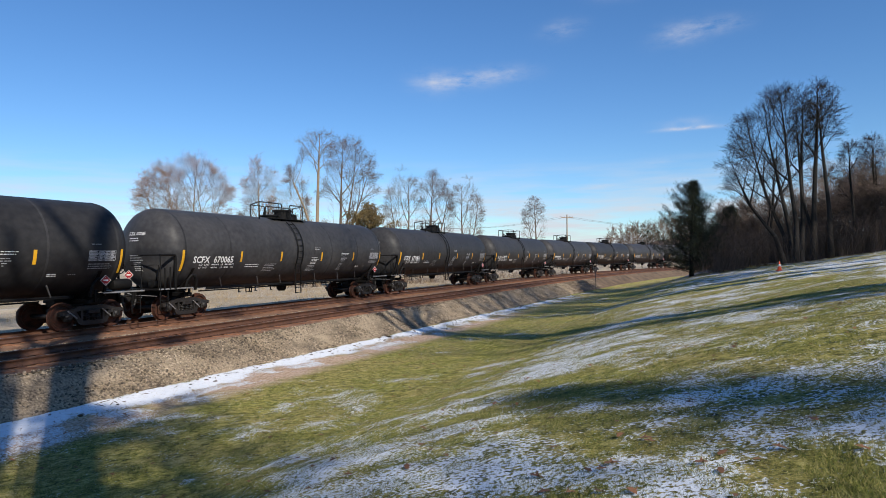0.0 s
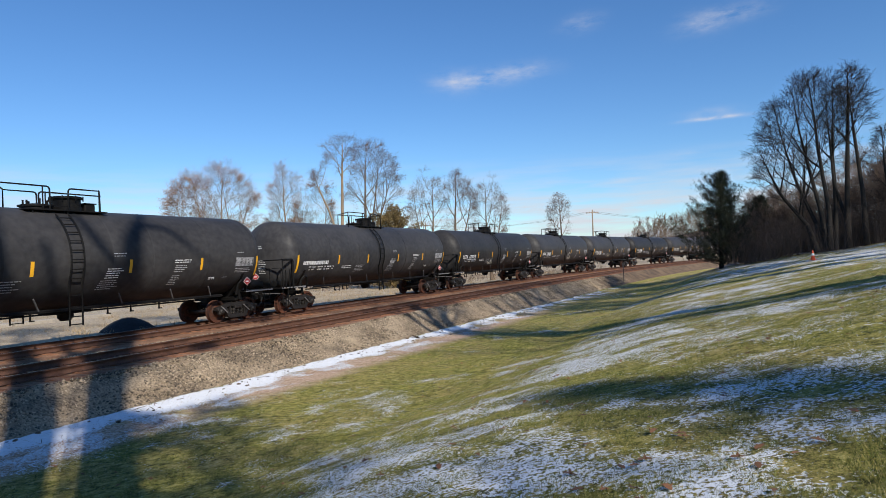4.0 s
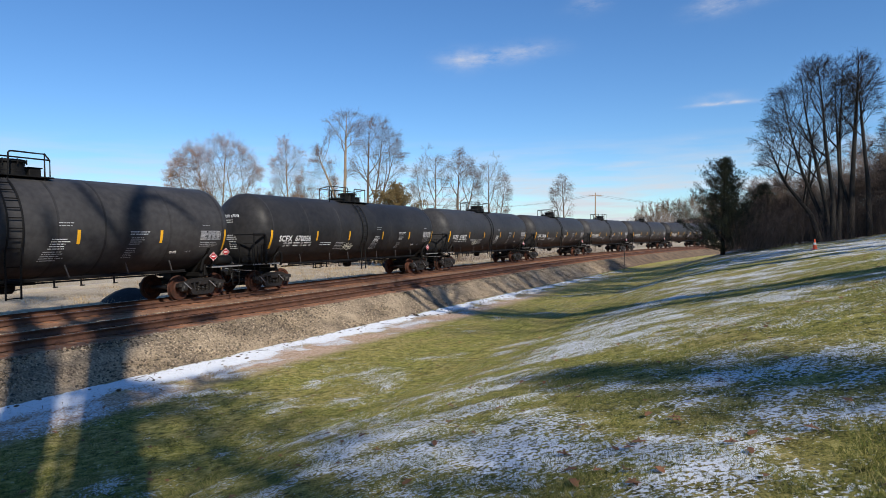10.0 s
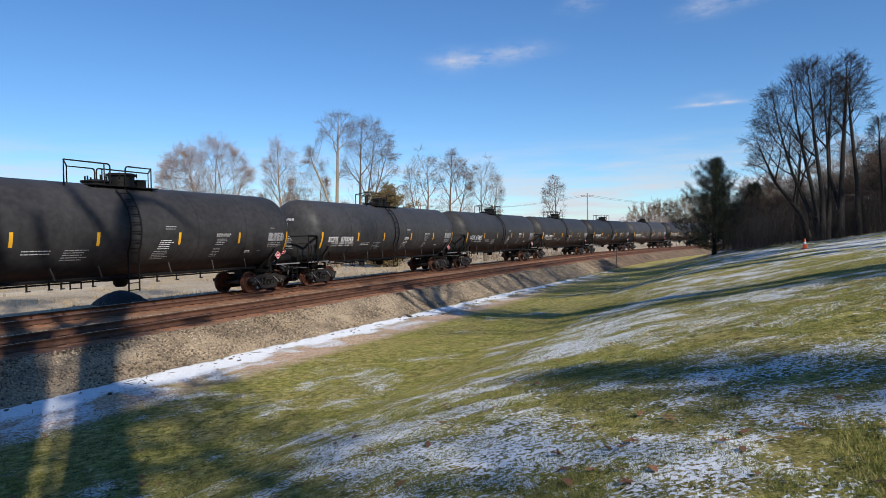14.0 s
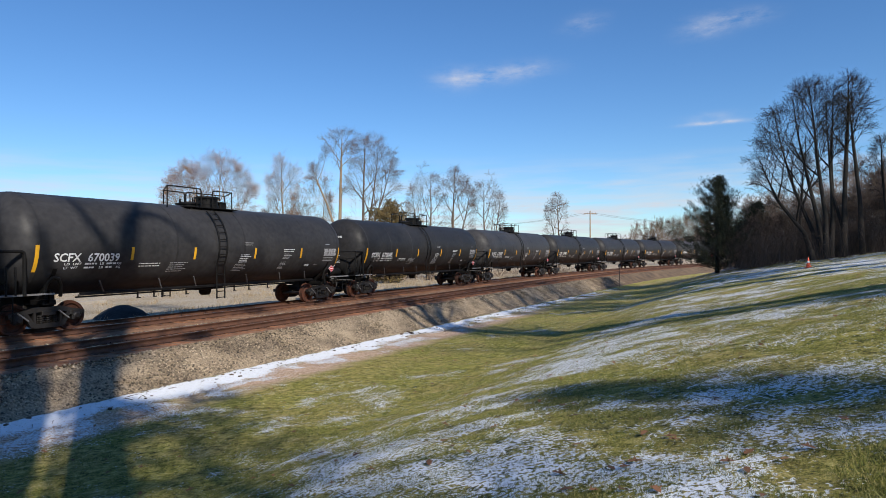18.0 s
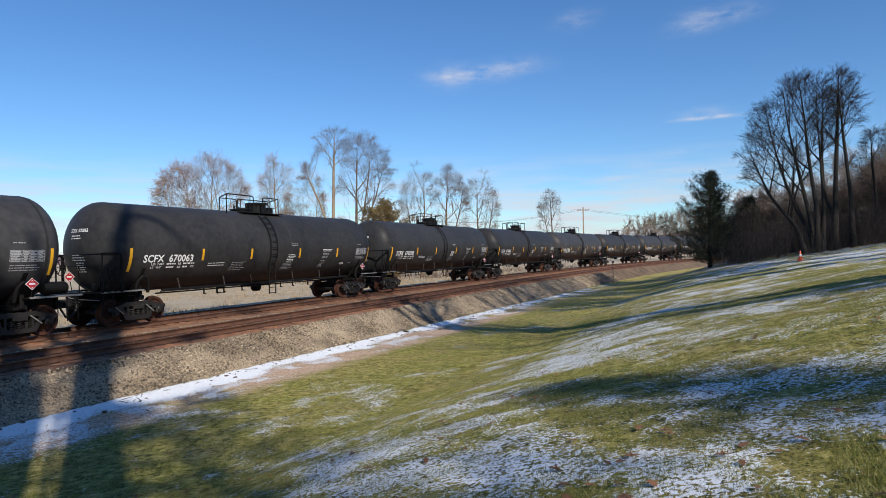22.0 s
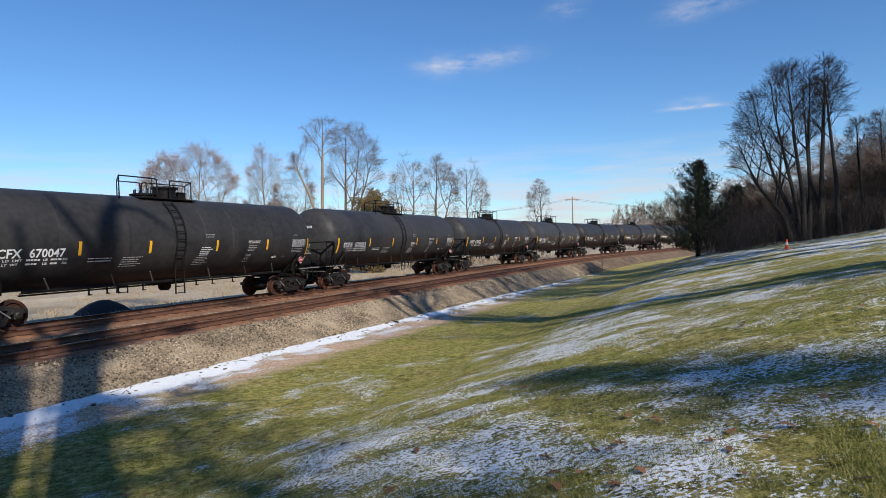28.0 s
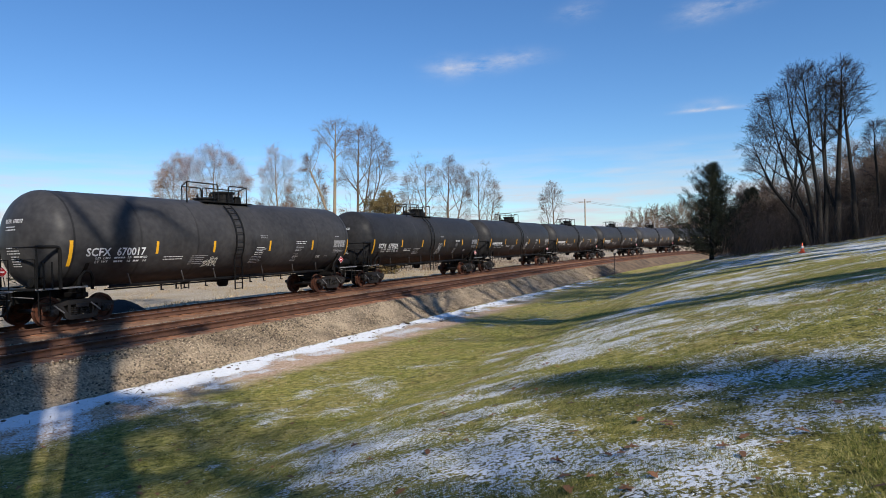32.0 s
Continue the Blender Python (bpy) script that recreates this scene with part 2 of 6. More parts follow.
FADED = material("faded_stencil", (0.42, 0.42, 0.43), 0.65, 0.0, (0.30, 0.30, 0.31), 6, 60)
SNOW = material("snow_crumbs", (0.80, 0.82, 0.85), 0.7, 0.0, (0.88, 0.89, 0.90), 8, 60)
SPRAY = material("spray_paint", (0.74, 0.73, 0.64), 0.6, 0.0, (0.58, 0.57, 0.48), 6, 40)
RED = material("placard_red", (0.32, 0.010, 0.018), 0.5, 0.0, (0.38, 0.016, 0.02), 8, 60)
RUBBER = material("hose_rubber", (0.02, 0.02, 0.02), 0.7, 0.0, (0.035, 0.033, 0.03), 8, 60)
RAIL = material("rail_rust", (0.055, 0.025, 0.015), 0.75, 0.1, (0.13, 0.056, 0.030), 3, 40, 0.2, 60)
RAILHEAD = material("rail_head", (0.20, 0.18, 0.17), 0.32, 0.85, (0.13, 0.10, 0.085), 2, 30)
TIE = material("creosoted_tie", (0.15, 0.060, 0.028), 0.9, 0.0, (0.30, 0.135, 0.066), 2.0, 30.0, 0.5, 50, per_piece=0.4)
BALLAST = material("ballast_gravel", (0.060, 0.041, 0.026), 0.95, 0.0, (0.42, 0.325, 0.215), 1.1, 20.0, 1.0, 22)
# leaf litter, with the tree shade on the far bank put into its colour
SHADED_BANK = material("shaded_leaf_bank", (0.045, 0.030, 0.019), 0.95, 0.0, (0.21, 0.14, 0.085), 0.9, 14.0, 1.0, 18)
CRIB = material("rusty_ballast", (0.13, 0.056, 0.028), 0.95, 0.0, (0.33, 0.185, 0.105), 2.5, 24.0, 1.0, 22)
STONE = material("ballast_stone", (0.11, 0.082, 0.056), 0.9, 0.0, (0.36, 0.285, 0.20), 0.9, 40, 0.2, 60, island=0.8)
LITTER = material("dark_litter", (0.05, 0.035, 0.022), 0.9, 0.0, (0.12, 0.075, 0.045), 5, 40, island=0.6)
BARK = material("near_black_bark", (0.009, 0.0075, 0.0065), 0.9, 0.0, (0.022, 0.018, 0.015), 2.5, 25.0, 0.6, 20)
BARK_WARM = material("tan_bark", (0.19, 0.14, 0.09), 0.9, 0.0, (0.33, 0.25, 0.165), 2.5, 25.0, 0.6, 20)
BARK_BROWN = material("brown_bark", (0.085, 0.062, 0.045), 0.9, 0.0, (0.20, 0.15, 0.105), 1.5, 25.0, 0.6, 20)
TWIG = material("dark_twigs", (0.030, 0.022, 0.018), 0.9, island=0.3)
TWIG_WARM = material("tan_twigs", (0.17, 0.115, 0.08), 0.9, island=0.35)
TWIG_GREY = material("grey_twigs", (0.17, 0.122, 0.096), 0.9, island=0.3)
STRAW = material("dry_straw", (0.36, 0.27, 0.16), 0.9, island=0.4)
BUDS = material("copper_buds", (0.40, 0.24, 0.15), 0.9, island=0.4)
NEEDLES = material("cedar_needles", (0.030, 0.036, 0.024), 0.9, 0.0, (0.060, 0.064, 0.044), 0.8, 6.0, spec=0.1, island=0.4)
DRYLEAF = material("dry_oak_leaves", (0.22, 0.145, 0.055), 0.85, 0.0, (0.14, 0.11, 0.045), 1.0, 8.0, island=0.45)
LEAF = material("fallen_leaf", (0.26, 0.105, 0.040), 0.8, 0.0, (0.17, 0.085, 0.04), 8, 60, island=0.5)
BRUSH = material("brush_twigs", (0.075, 0.054, 0.042), 0.95, island=0.6)
CONE_ORANGE = material("cone_orange", (0.85, 0.10, 0.015), 0.45, 0.0, (0.75, 0.09, 0.02), 8, 60)
CONE_WHITE = material("cone_collar", (0.75, 0.75, 0.74), 0.4, 0.0, (0.62, 0.62, 0.60), 8, 60)
POST = material("weathered_post", (0.22, 0.19, 0.165), 0.8, 0.0, (0.15, 0.10, 0.075), 4, 40)
POLE = material("pole_wood", (0.34, 0.26, 0.18), 0.9, 0.0, (0.22, 0.17, 0.12), 3, 30, 0.3, 30)
WIRE = material("wire", (0.05, 0.05, 0.05), 0.6)
PILE = material("dark_heap", (0.014, 0.0155, 0.018), 0.95, 0.0, (0.034, 0.036, 0.04), 6, 40, 1.0, 30)
CONCRETE = material("pale_concrete", (0.40, 0.36, 0.30), 0.9, 0.0, (0.27, 0.24, 0.20), 0.6, 12, 0.3, 30)
# purple tint puts the haze of distance into the ridge's colour
RIDGE = material("far_wooded_ridge", (0.115, 0.085, 0.095), 1.0, 0.0, (0.15, 0.11, 0.115), 0.02, 0.2, spec=0.0)
ROAD = material("road_asphalt", (0.16, 0.16, 0.165), 0.9, 0.0, (0.24, 0.235, 0.23), 0.5, 8)


def lawn_material():
    """Winter lawn with lying snow, dead leaves by the ditch and a gravel lot beyond the tracks; the cover comes with the sheet."""
    mat = bpy.data.materials.new("winter_ground")
    mat.use_nodes = True
    nt = mat.node_tree
    N, L = nt.nodes.new, nt.links.new
    bsdf = nt.nodes["Principled BSDF"]
    bsdf.inputs["Roughness"].default_value, bsdf.inputs["Specular IOR Level"].default_value = 0.9, 0.2
    co, cover, sep = N("ShaderNodeTexCoord"), N("ShaderNodeAttribute"), N("ShaderNodeSeparateColor")
    cover.attribute_name = "cover"
    L(cover.outputs["Color"], sep.inputs[0])

    def tex(scale, detail=4, rough=0.55):
        n = N("ShaderNodeTexNoise")
        n.inputs["Scale"].default_value, n.inputs["Detail"].default_value, n.inputs["Roughness"].default_value = scale, detail, rough
        L(co.outputs["Object"], n.inputs["Vector"])
        return n.outputs[0]

    def ramp(fac, *stops):
        r = N("ShaderNodeValToRGB")
        el = r.color_ramp.elements
        while len(el) < len(stops):
            el.new(0.5)
        for e, (p, c) in zip(el, stops):
            e.position, e.color = p, (*c, 1)
        L(fac, r.inputs[0])
        return r.outputs[0]

    def mix(fac, a, b):
        n = N("ShaderNodeMix")
        n.data_type = "RGBA"
        L(fac, n.inputs[0]), L(a, n.inputs[6]), L(b, n.inputs[7])
        return n.outputs[2]

    def math_node(op, a, b):
        n = N("ShaderNodeMath")
        n.operation = op
        for k, v in enumerate((a, b)):
            if isinstance(v, (int, float)):
                n.inputs[k].default_value = v
            else:
                L(v, n.inputs[k])
        n.use_clamp = True
        return n.outputs[0]

    fine = tex(38, 5, 0.7)
    spread = N("ShaderNodeMath")
    spread.operation = "MULTIPLY_ADD"
    spread.inputs[1].default_value = 0.55
    L(tex(7, 5, 0.7), spread.inputs[0])
    half = N("ShaderNodeMath")
    half.operation = "MULTIPLY"
    half.inputs[1].default_value = 0.45
    L(fine, half.inputs[0]), L(half.outputs[0], spread.inputs[2])
    tuft = spread.outputs[0]
    turf = mix(ramp(tex(0.7, 5, 0.6), (0.40, (0, 0, 0)), (0.60, (1, 1, 1))),
               ramp(tuft, (0.40, (0.020, 0.026, 0.006)), (0.475, (0.18, 0.18, 0.034)), (0.54, (0.38, 0.34, 0.080)), (0.62, (0.60, 0.51, 0.20))),
               ramp(tuft, (0.40, (0.034, 0.030, 0.010)), (0.475, (0.24, 0.20, 0.055)), (0.54, (0.43, 0.35, 0.115)), (0.62, (0.60, 0.48, 0.24))))
    dead = ramp(tex(16, 6, 0.75), (0.36, (0.14, 0.08, 0.04)), (0.45, (0.46, 0.28, 0.17)), (0.56, (0.76, 0.58, 0.43)))
    lot = mix(ramp(tex(0.18, 4), (0.4, (0, 0, 0)), (0.6, (1, 1, 1))),
              ramp(tex(12, 6, 0.75), (0.36, (0.17, 0.125, 0.075)), (0.60, (0.56, 0.45, 0.30))),
              ramp(tex(14, 6, 0.75), (0.36, (0.22, 0.175, 0.125)), (0.60, (0.60, 0.50, 0.37))))
    base = mix(sep.outputs[1], turf, dead)
    base = mix(sep.outputs[2], base, lot)
    snow = ramp(tex(9, 4), (0.3, (0.80, 0.82, 0.85)), (0.7, (0.92, 0.93, 0.94)))
    grain = N("ShaderNodeMapRange")
    grain.clamp = False
    grain.inputs[1].default_value, grain.inputs[2].default_value, grain.inputs[3].default_value, grain.inputs[4].default_value = 0.33, 0.67, 0.0, 1.0
    L(tex(27, 3.0, 0.6), grain.inputs[0])
    total = N("ShaderNodeMath")
    total.operation = "ADD"
    L(sep.outputs[0], total.inputs[0]), L(grain.outputs[0], total.inputs[1])
    broken = math_node("MULTIPLY", math_node("SUBTRACT", total.outputs[0], 0.95), 5.0)
    L(mix(broken, base, snow), bsdf.inputs["Base Color"])
    bm = N("ShaderNodeBump")
    bm.inputs["Strength"].default_value, bm.inputs["Distance"].default_value = 1.0, 0.07
    lumps = N("ShaderNodeMath")
    lumps.operation = "MULTIPLY_ADD"
    lumps.inputs[1].default_value, lumps.inputs[2].default_value = -0.72, 1.0
    L(broken, lumps.inputs[0])
    relief = N("ShaderNodeMath")
    relief.operation = "MULTIPLY"
    L(tuft, relief.inputs[0]), L(lumps.outputs[0], relief.inputs[1])
    L(relief.outputs[0], bm.inputs["Height"]), L(bm.outputs[0], bsdf.inputs["Normal"])
    return mat


def blade_material():
    mat = bpy.data.materials.new("grass_blades")
    mat.use_nodes = True
    nt = mat.node_tree
    N, L = nt.nodes.new, nt.links.new
    bsdf = nt.nodes["Principled BSDF"]
    bsdf.inputs["Roughness"].default_value, bsdf.inputs["Specular IOR Level"].default_value = 0.6, 0.3
    geo, r = N("ShaderNodeNewGeometry"), N("ShaderNodeValToRGB")
    el = r.color_ramp.elements
    for p in (0.3, 0.6, 0.8):
        el.new(p)
    for e, (p, c) in zip(el, ((0.0, (0.045, 0.062, 0.012)), (0.3, (0.115, 0.14, 0.026)), (0.6, (0.205, 0.215, 0.042)), (0.8, (0.34, 0.305, 0.09)), (1.0, (0.52, 0.42, 0.21)))):
        e.position, e.color = p, (*c, 1)
    L(geo.outputs["Random Per Island"], r.inputs[0]), L(r.outputs[0], bsdf.inputs["Base Color"])
    return mat


GROUND = lawn_material()
BLADES = blade_material()


# ---------------------------------------------------------------- mesh building
class Shape:
    """Collects points and faces for one mesh."""

    def __init__(self):
        self.v, self.f, self.m = [], [], []

    def add(self, verts, faces, mat=0):
        k = len(self.v)
        self.v += [tuple(p) for p in verts]
        self.f += [tuple(i + k for i in q) for q in faces]
        self.m += [mat] * len(faces)
        return self

    def box(self, c, size, turn=None, cut=0.012, mat=0):
        """A box with chamfered edges."""
        hx, hy, hz = (q / 2 for q in size)
        cut = min(cut, hx * 0.4, hy * 0.4, hz * 0.4)
        pts, index = [], {}
        for sx in (-1, 1):
            for sy in (-1, 1):
                for sz in (-1, 1):
                    for axis in range(3):
                        q = [sx * (hx - cut), sy * (hy - cut), sz * (hz - cut)]
                        q[axis] = (sx * hx, sy * hy, sz * hz)[axis]
                        index[sx, sy, sz, axis] = len(pts)
                        pts.append(Vector(q))
        faces = []
        for axis in range(3):
            a, b = [k for k in range(3) if k != axis]
            for s in (-1, 1):
                ring = []
                for u, w in ((-1, -1), (1, -1), (1, 1), (-1, 1)):
                    key = [0, 0, 0]
                    key[axis], key[a], key[b] = s, u, w
                    ring.append(index[(*key, axis)])
                faces.append(ring if (s > 0) == (axis != 1) else ring[::-1])
            for u in (-1, 1):
                for w in (-1, 1):
                    k0, k1 = [0, 0, 0], [0, 0, 0]
                    k0[axis], k1[axis] = -1, 1
                    k0[a] = k1[a] = u
                    k0[b] = k1[b] = w
                    faces.append([index[(*k0, a)], index[(*k1, a)], index[(*k1, b)], index[(*k0, b)]])
        for sx in (-1, 1):
            for sy in (-1, 1):
                for sz in (-1, 1):
                    faces.append([index[sx, sy, sz, k] for k in range(3)])
        turn = turn or Matrix.Identity(3)
        return self.add([turn @ p + Vector(c) for p in pts], faces, mat)

    def tube(self, path, radius, n=8, caps=True, mat=0):
        """A round bar along a path; radius may be one number or one for each point."""
        path = [Vector(p) for p in path]
        rad = radius if isinstance(radius, (list, tuple)) else [radius] * len(path)
        verts, faces, side = [], [], None
        for i, p in enumerate(path):
            way = (path[min(i + 1, len(path) - 1)] - path[max(i - 1, 0)]).normalized()
            if side is None:
                side = way.orthogonal().normalized()
            side = (side - way * side.dot(way))
            side = side.normalized() if side.length > 1e-6 else way.orthogonal().normalized()
            up = way.cross(side)
            for k in range(n):
                a = 2 * math.pi * k / n
                verts.append(p + (side * math.cos(a) + up * math.sin(a)) * rad[i])
            if i:
                for k in range(n):
                    faces.append((n * (i - 1) + k, n * (i - 1) + (k + 1) % n, n * i + (k + 1) % n, n * i + k))
        if caps:
            faces += [tuple(range(n - 1, -1, -1)), tuple(range(n * (len(path) - 1), n * len(path)))]
        return self.add(verts, faces, mat)

    def lathe(self, rings, n, axis="z", c=(0, 0, 0), mat=0):
        """Turned shape from (along, radius) pairs about an axis through c."""
        verts, faces = [], []
        for along, r in rings:
            for k in range(n):
                a = 2 * math.pi * k / n
                u, w = r * math.cos(a), r * math.sin(a)
                q = {"z": (u, w, along), "y": (w, along, u), "x": (along, u, w)}[axis]
                verts.append(Vector(q) + Vector(c))
        for i in range(len(rings) - 1):
            for k in range(n):
                faces.append((n * i + k, n * i + (k + 1) % n, n * (i + 1) + (k + 1) % n, n * (i + 1) + k))
        faces += [tuple(range(n - 1, -1, -1)), tuple(range(n * (len(rings) - 1), n * len(rings)))]
        return self.add(verts, faces, mat)

    def plate(self, outline, y0, y1, mat=0):
        """An outline in x, z drawn out from y0 to y1."""
        n = len(outline)
        verts = [(x, y0, z) for x, z in outline] + [(x, y1, z) for x, z in outline]
        faces = [tuple(range(n)), tuple(range(2 * n - 1, n - 1, -1))] + [(k, n + k, n + (k + 1) % n, (k + 1) % n) for k in range(n)]
        return self.add(verts, faces, mat)

    def mesh(self, name, mats, smooth=35):
        me = bpy.data.meshes.new(name)
        me.from_pydata(self.v, [], self.f)
        for q in mats if isinstance(mats, (list, tuple)) else [mats]:
            me.materials.append(q)
        if any(self.m):
            me.polygons.foreach_set("material_index", self.m)
        bm = bmesh.new()
        bm.from_mesh(me)
        bmesh.ops.recalc_face_normals(bm, faces=bm.faces)
        bm.to_mesh(me)
        bm.free()
        if smooth:
            me.polygons.foreach_set("use_smooth", [True] * len(me.polygons))
            me.set_sharp_from_angle(angle=radians(smooth))
        me.update()
        return me


def part(name, shape, mat, parent=None, label="", at=(0, 0, 0), smooth=35):
    """One mesh object, under a thing or a part."""
    me = shape if isinstance(shape, bpy.types.Mesh) else shape.mesh(name, mat, smooth)
    ob = new(name, me)
    ob.location = at
    if parent is not None:
        ob.parent = parent
    if label:
        tagged(ob, label)
    return ob


def thing(name, label, category, group="", kind="", at=(0, 0, 0)):
    ob = new(name)
    ob.location = at
    ob.empty_display_size = 0.3
    return tagged(ob, label, category, group, kind)


def raw_mesh(name, verts, faces, mats, smooth=False):
    """A mesh from arrays, for large sheets and scatter."""
    verts, faces = np.asarray(verts, np.float32), np.asarray(faces, np.int32)
    n = faces.shape[1]
    me = bpy.data.meshes.new(name)
    me.vertices.add(len(verts))
    me.vertices.foreach_set("co", verts.ravel())
    me.loops.add(faces.size)
    me.loops.foreach_set("vertex_index", faces.ravel())
    me.polygons.add(len(faces))
    me.polygons.foreach_set("loop_start", np.arange(0, faces.size, n, dtype=np.int32))
    if smooth:
        me.polygons.foreach_set("use_smooth", np.ones(len(faces), bool))
    for q in mats if isinstance(mats, (list, tuple)) else [mats]:
        me.materials.append(q)
    me.update(calc_edges=True)
    me.validate()
    return me


# ---------------------------------------------------------------- ground
def build_ground():
    radii = [0.02]
    while radii[-1] < 75:
        radii.append(radii[-1] + max(0.03, radii[-1] * 0.0075))
    while radii[-1] < 4500:
        radii.append(radii[-1] * 1.07)
    radii = np.array(radii)
    ang = np.radians(np.concatenate([np.arange(-43, 43, 0.3), np.arange(43, 317, 3.0)]))
    R, A = np.meshgrid(radii, ang, indexing="ij")
    x, y = (R * np.sin(A)).ravel(), (R * np.cos(A)).ravel() - 0.5
    s, d = line_coords(x, y)
    z = ground_z(x, y, (s, d))
    far = np.clip((R.ravel() - 250) / 600, 0, 1)
    z = z * (1 - far) + far * -1.0
    snow = snow_cover(x, y, s, d)
    z = z + snow * 0.018 * (R.ravel() < 60)
    foot = 7.42 + 0.012 * np.clip(s, -20, 60)
    dead = np.clip(1 - np.abs(d - foot - 1.5) / 1.25, 0, 1) * 3.0 * fbm(x * 0.8, y * 0.8, 3) * np.clip((30 - s) / 14, 0.15, 1)
    dead = np.maximum(dead, np.clip((s - 44) / 6, 0, 1) * np.clip((d - 12) / 3, 0, 1))
    dead = np.clip(dead, 0, 1)
    lot = np.clip((7.2 - d) / 0.2, 0, 1)
    snow = snow * (1 - np.clip((s - 52) / 6, 0, 1)) * (R.ravel() < 90)
    n, m = R.shape
    i, j = np.meshgrid(np.arange(n - 1), np.arange(m), indexing="ij")
    a, b = i * m + j, i * m + (j + 1) % m
    faces = np.stack([a, a + m, b + m, b], -1).reshape(-1, 4)
    verts = np.stack([x, y, z], 1)
    hub = np.array([[0, 0, float(ground_z([0.0], [0.0])[0])]])
    me = raw_mesh("ground", np.concatenate([verts, hub]), faces, GROUND, True)
    layer = me.color_attributes.new("cover", "FLOAT_COLOR", "POINT")
    col = np.ones((len(verts) + 1, 4), np.float32)
    col[:-1, 0], col[:-1, 1], col[:-1, 2] = snow, dead, lot
    layer.data.foreach_set("color", col.ravel())
    tagged(new("ground", me), "rolling winter lawn with patchy snow, running down to a ditch", "ground", kind="structure")


def strip_along(name, offsets, s0, s1, ds, mat, label, category, smooth=True, wobble=0.0):
    """A sheet along the line; offsets: (d, z) across it."""
    ss = np.arange(s0, s1 + ds, ds)
    pts = []
    for s in ss:
        x, y, a = on_line(s)
        for d, z in offsets:
            if wobble:
                k = float(fbm(np.array([s * 1.7]), np.array([d * 3.1]), 2)[0] - 0.5) * wobble
            else:
                k = 0.0
            pts.append((x + math.cos(a) * d, y - math.sin(a) * d, z + k))
    n, m = len(ss), len(offsets)
    faces = [(i * m + j, i * m + j + 1, (i + 1) * m + j + 1, (i + 1) * m + j) for i in range(n - 1) for j in range(m - 1)]
    ob = new(name, raw_mesh(name, pts, faces, mat, smooth))
    return tagged(ob, label, category, kind="structure")


TRACKS = (0.0, 4.6)
build_ground()
bed = [(-3.3, -0.56), (-2.6, -0.30), (-1.9, -0.20), (1.9, -0.20), (2.3, -0.235), (2.7, -0.20), (6.25, -0.20)]
strip_along("ballast_bed", bed, -60, 200, 1.0, CRIB, "rust-stained crushed stone bed under both tracks", "ballast", wobble=0.03)
slope = [(6.2, -0.19)] + [(6.25 + 0.2 * k, -0.20 - 0.115 * k - 0.0012 * k * k) for k in range(1, 9)]
strip_along("ballast_slope", slope, -60, 50, 0.4, BALLAST, "grey-brown crushed stone shoulder falling to the ditch", "ballast", wobble=0.09)
# beyond s = 50 the slope's shade is painted by a darker material
strip_along("leafy_bank", slope, 50, 200, 0.4, SHADED_BANK, "brown leaf-littered bank below the track, darkened in colour for tree shade", "bank", wobble=0.09)


def ballast_stones():
    rnd = np.random.RandomState(3)
    n = 26000
    s = -6 + 66 * rnd.rand(n) ** 1.4
    d = np.where(rnd.rand(n) < 0.85, 6.2 + 1.35 * rnd.rand(n), 2.15 + 0.45 * rnd.rand(n))
    z = np.interp(d, [2.1, 6.25, 7.6], [-0.215, -0.20, -1.03]) + 0.005
    a = np.interp(s, LINE_S, LINE_A)
    x = np.interp(s, LINE_S, LINE_X) + np.cos(a) * d
    y = np.interp(s, LINE_S, LINE_Y) - np.sin(a) * d
    size = 0.017 + 0.030 * rnd.rand(n)
    base = np.array([(1, 0, 0), (0, 1, 0), (-1, 0, 0), (0, -1, 0), (0, 0, 0.8), (0, 0, -0.8)])
    tri = np.array([(0, 1, 4), (1, 2, 4), (2, 3, 4), (3, 0, 4), (1, 0, 5), (2, 1, 5), (3, 2, 5), (0, 3, 5)])
    jit = 1 + 0.5 * (rnd.rand(n, 6, 3) - 0.5)
    turn = rnd.rand(n) * 6.28
    c, q = np.cos(turn)[:, None], np.sin(turn)[:, None]
    v = base[None] * jit * size[:, None, None]
    v = np.stack([v[..., 0] * c - v[..., 1] * q, v[..., 0] * q + v[..., 1] * c, v[..., 2]], -1) + np.stack([x, y, z], 1)[:, None]
    f = (tri[None] + 6 * np.arange(n)[:, None, None]).reshape(-1, 3)
    tagged(new("ballast_stones", raw_mesh("ballast_stones", v.reshape(-1, 3), f, STONE)), "loose crushed ballast stones in grey and tan", "stones", kind="stuff")


ballast_stones()


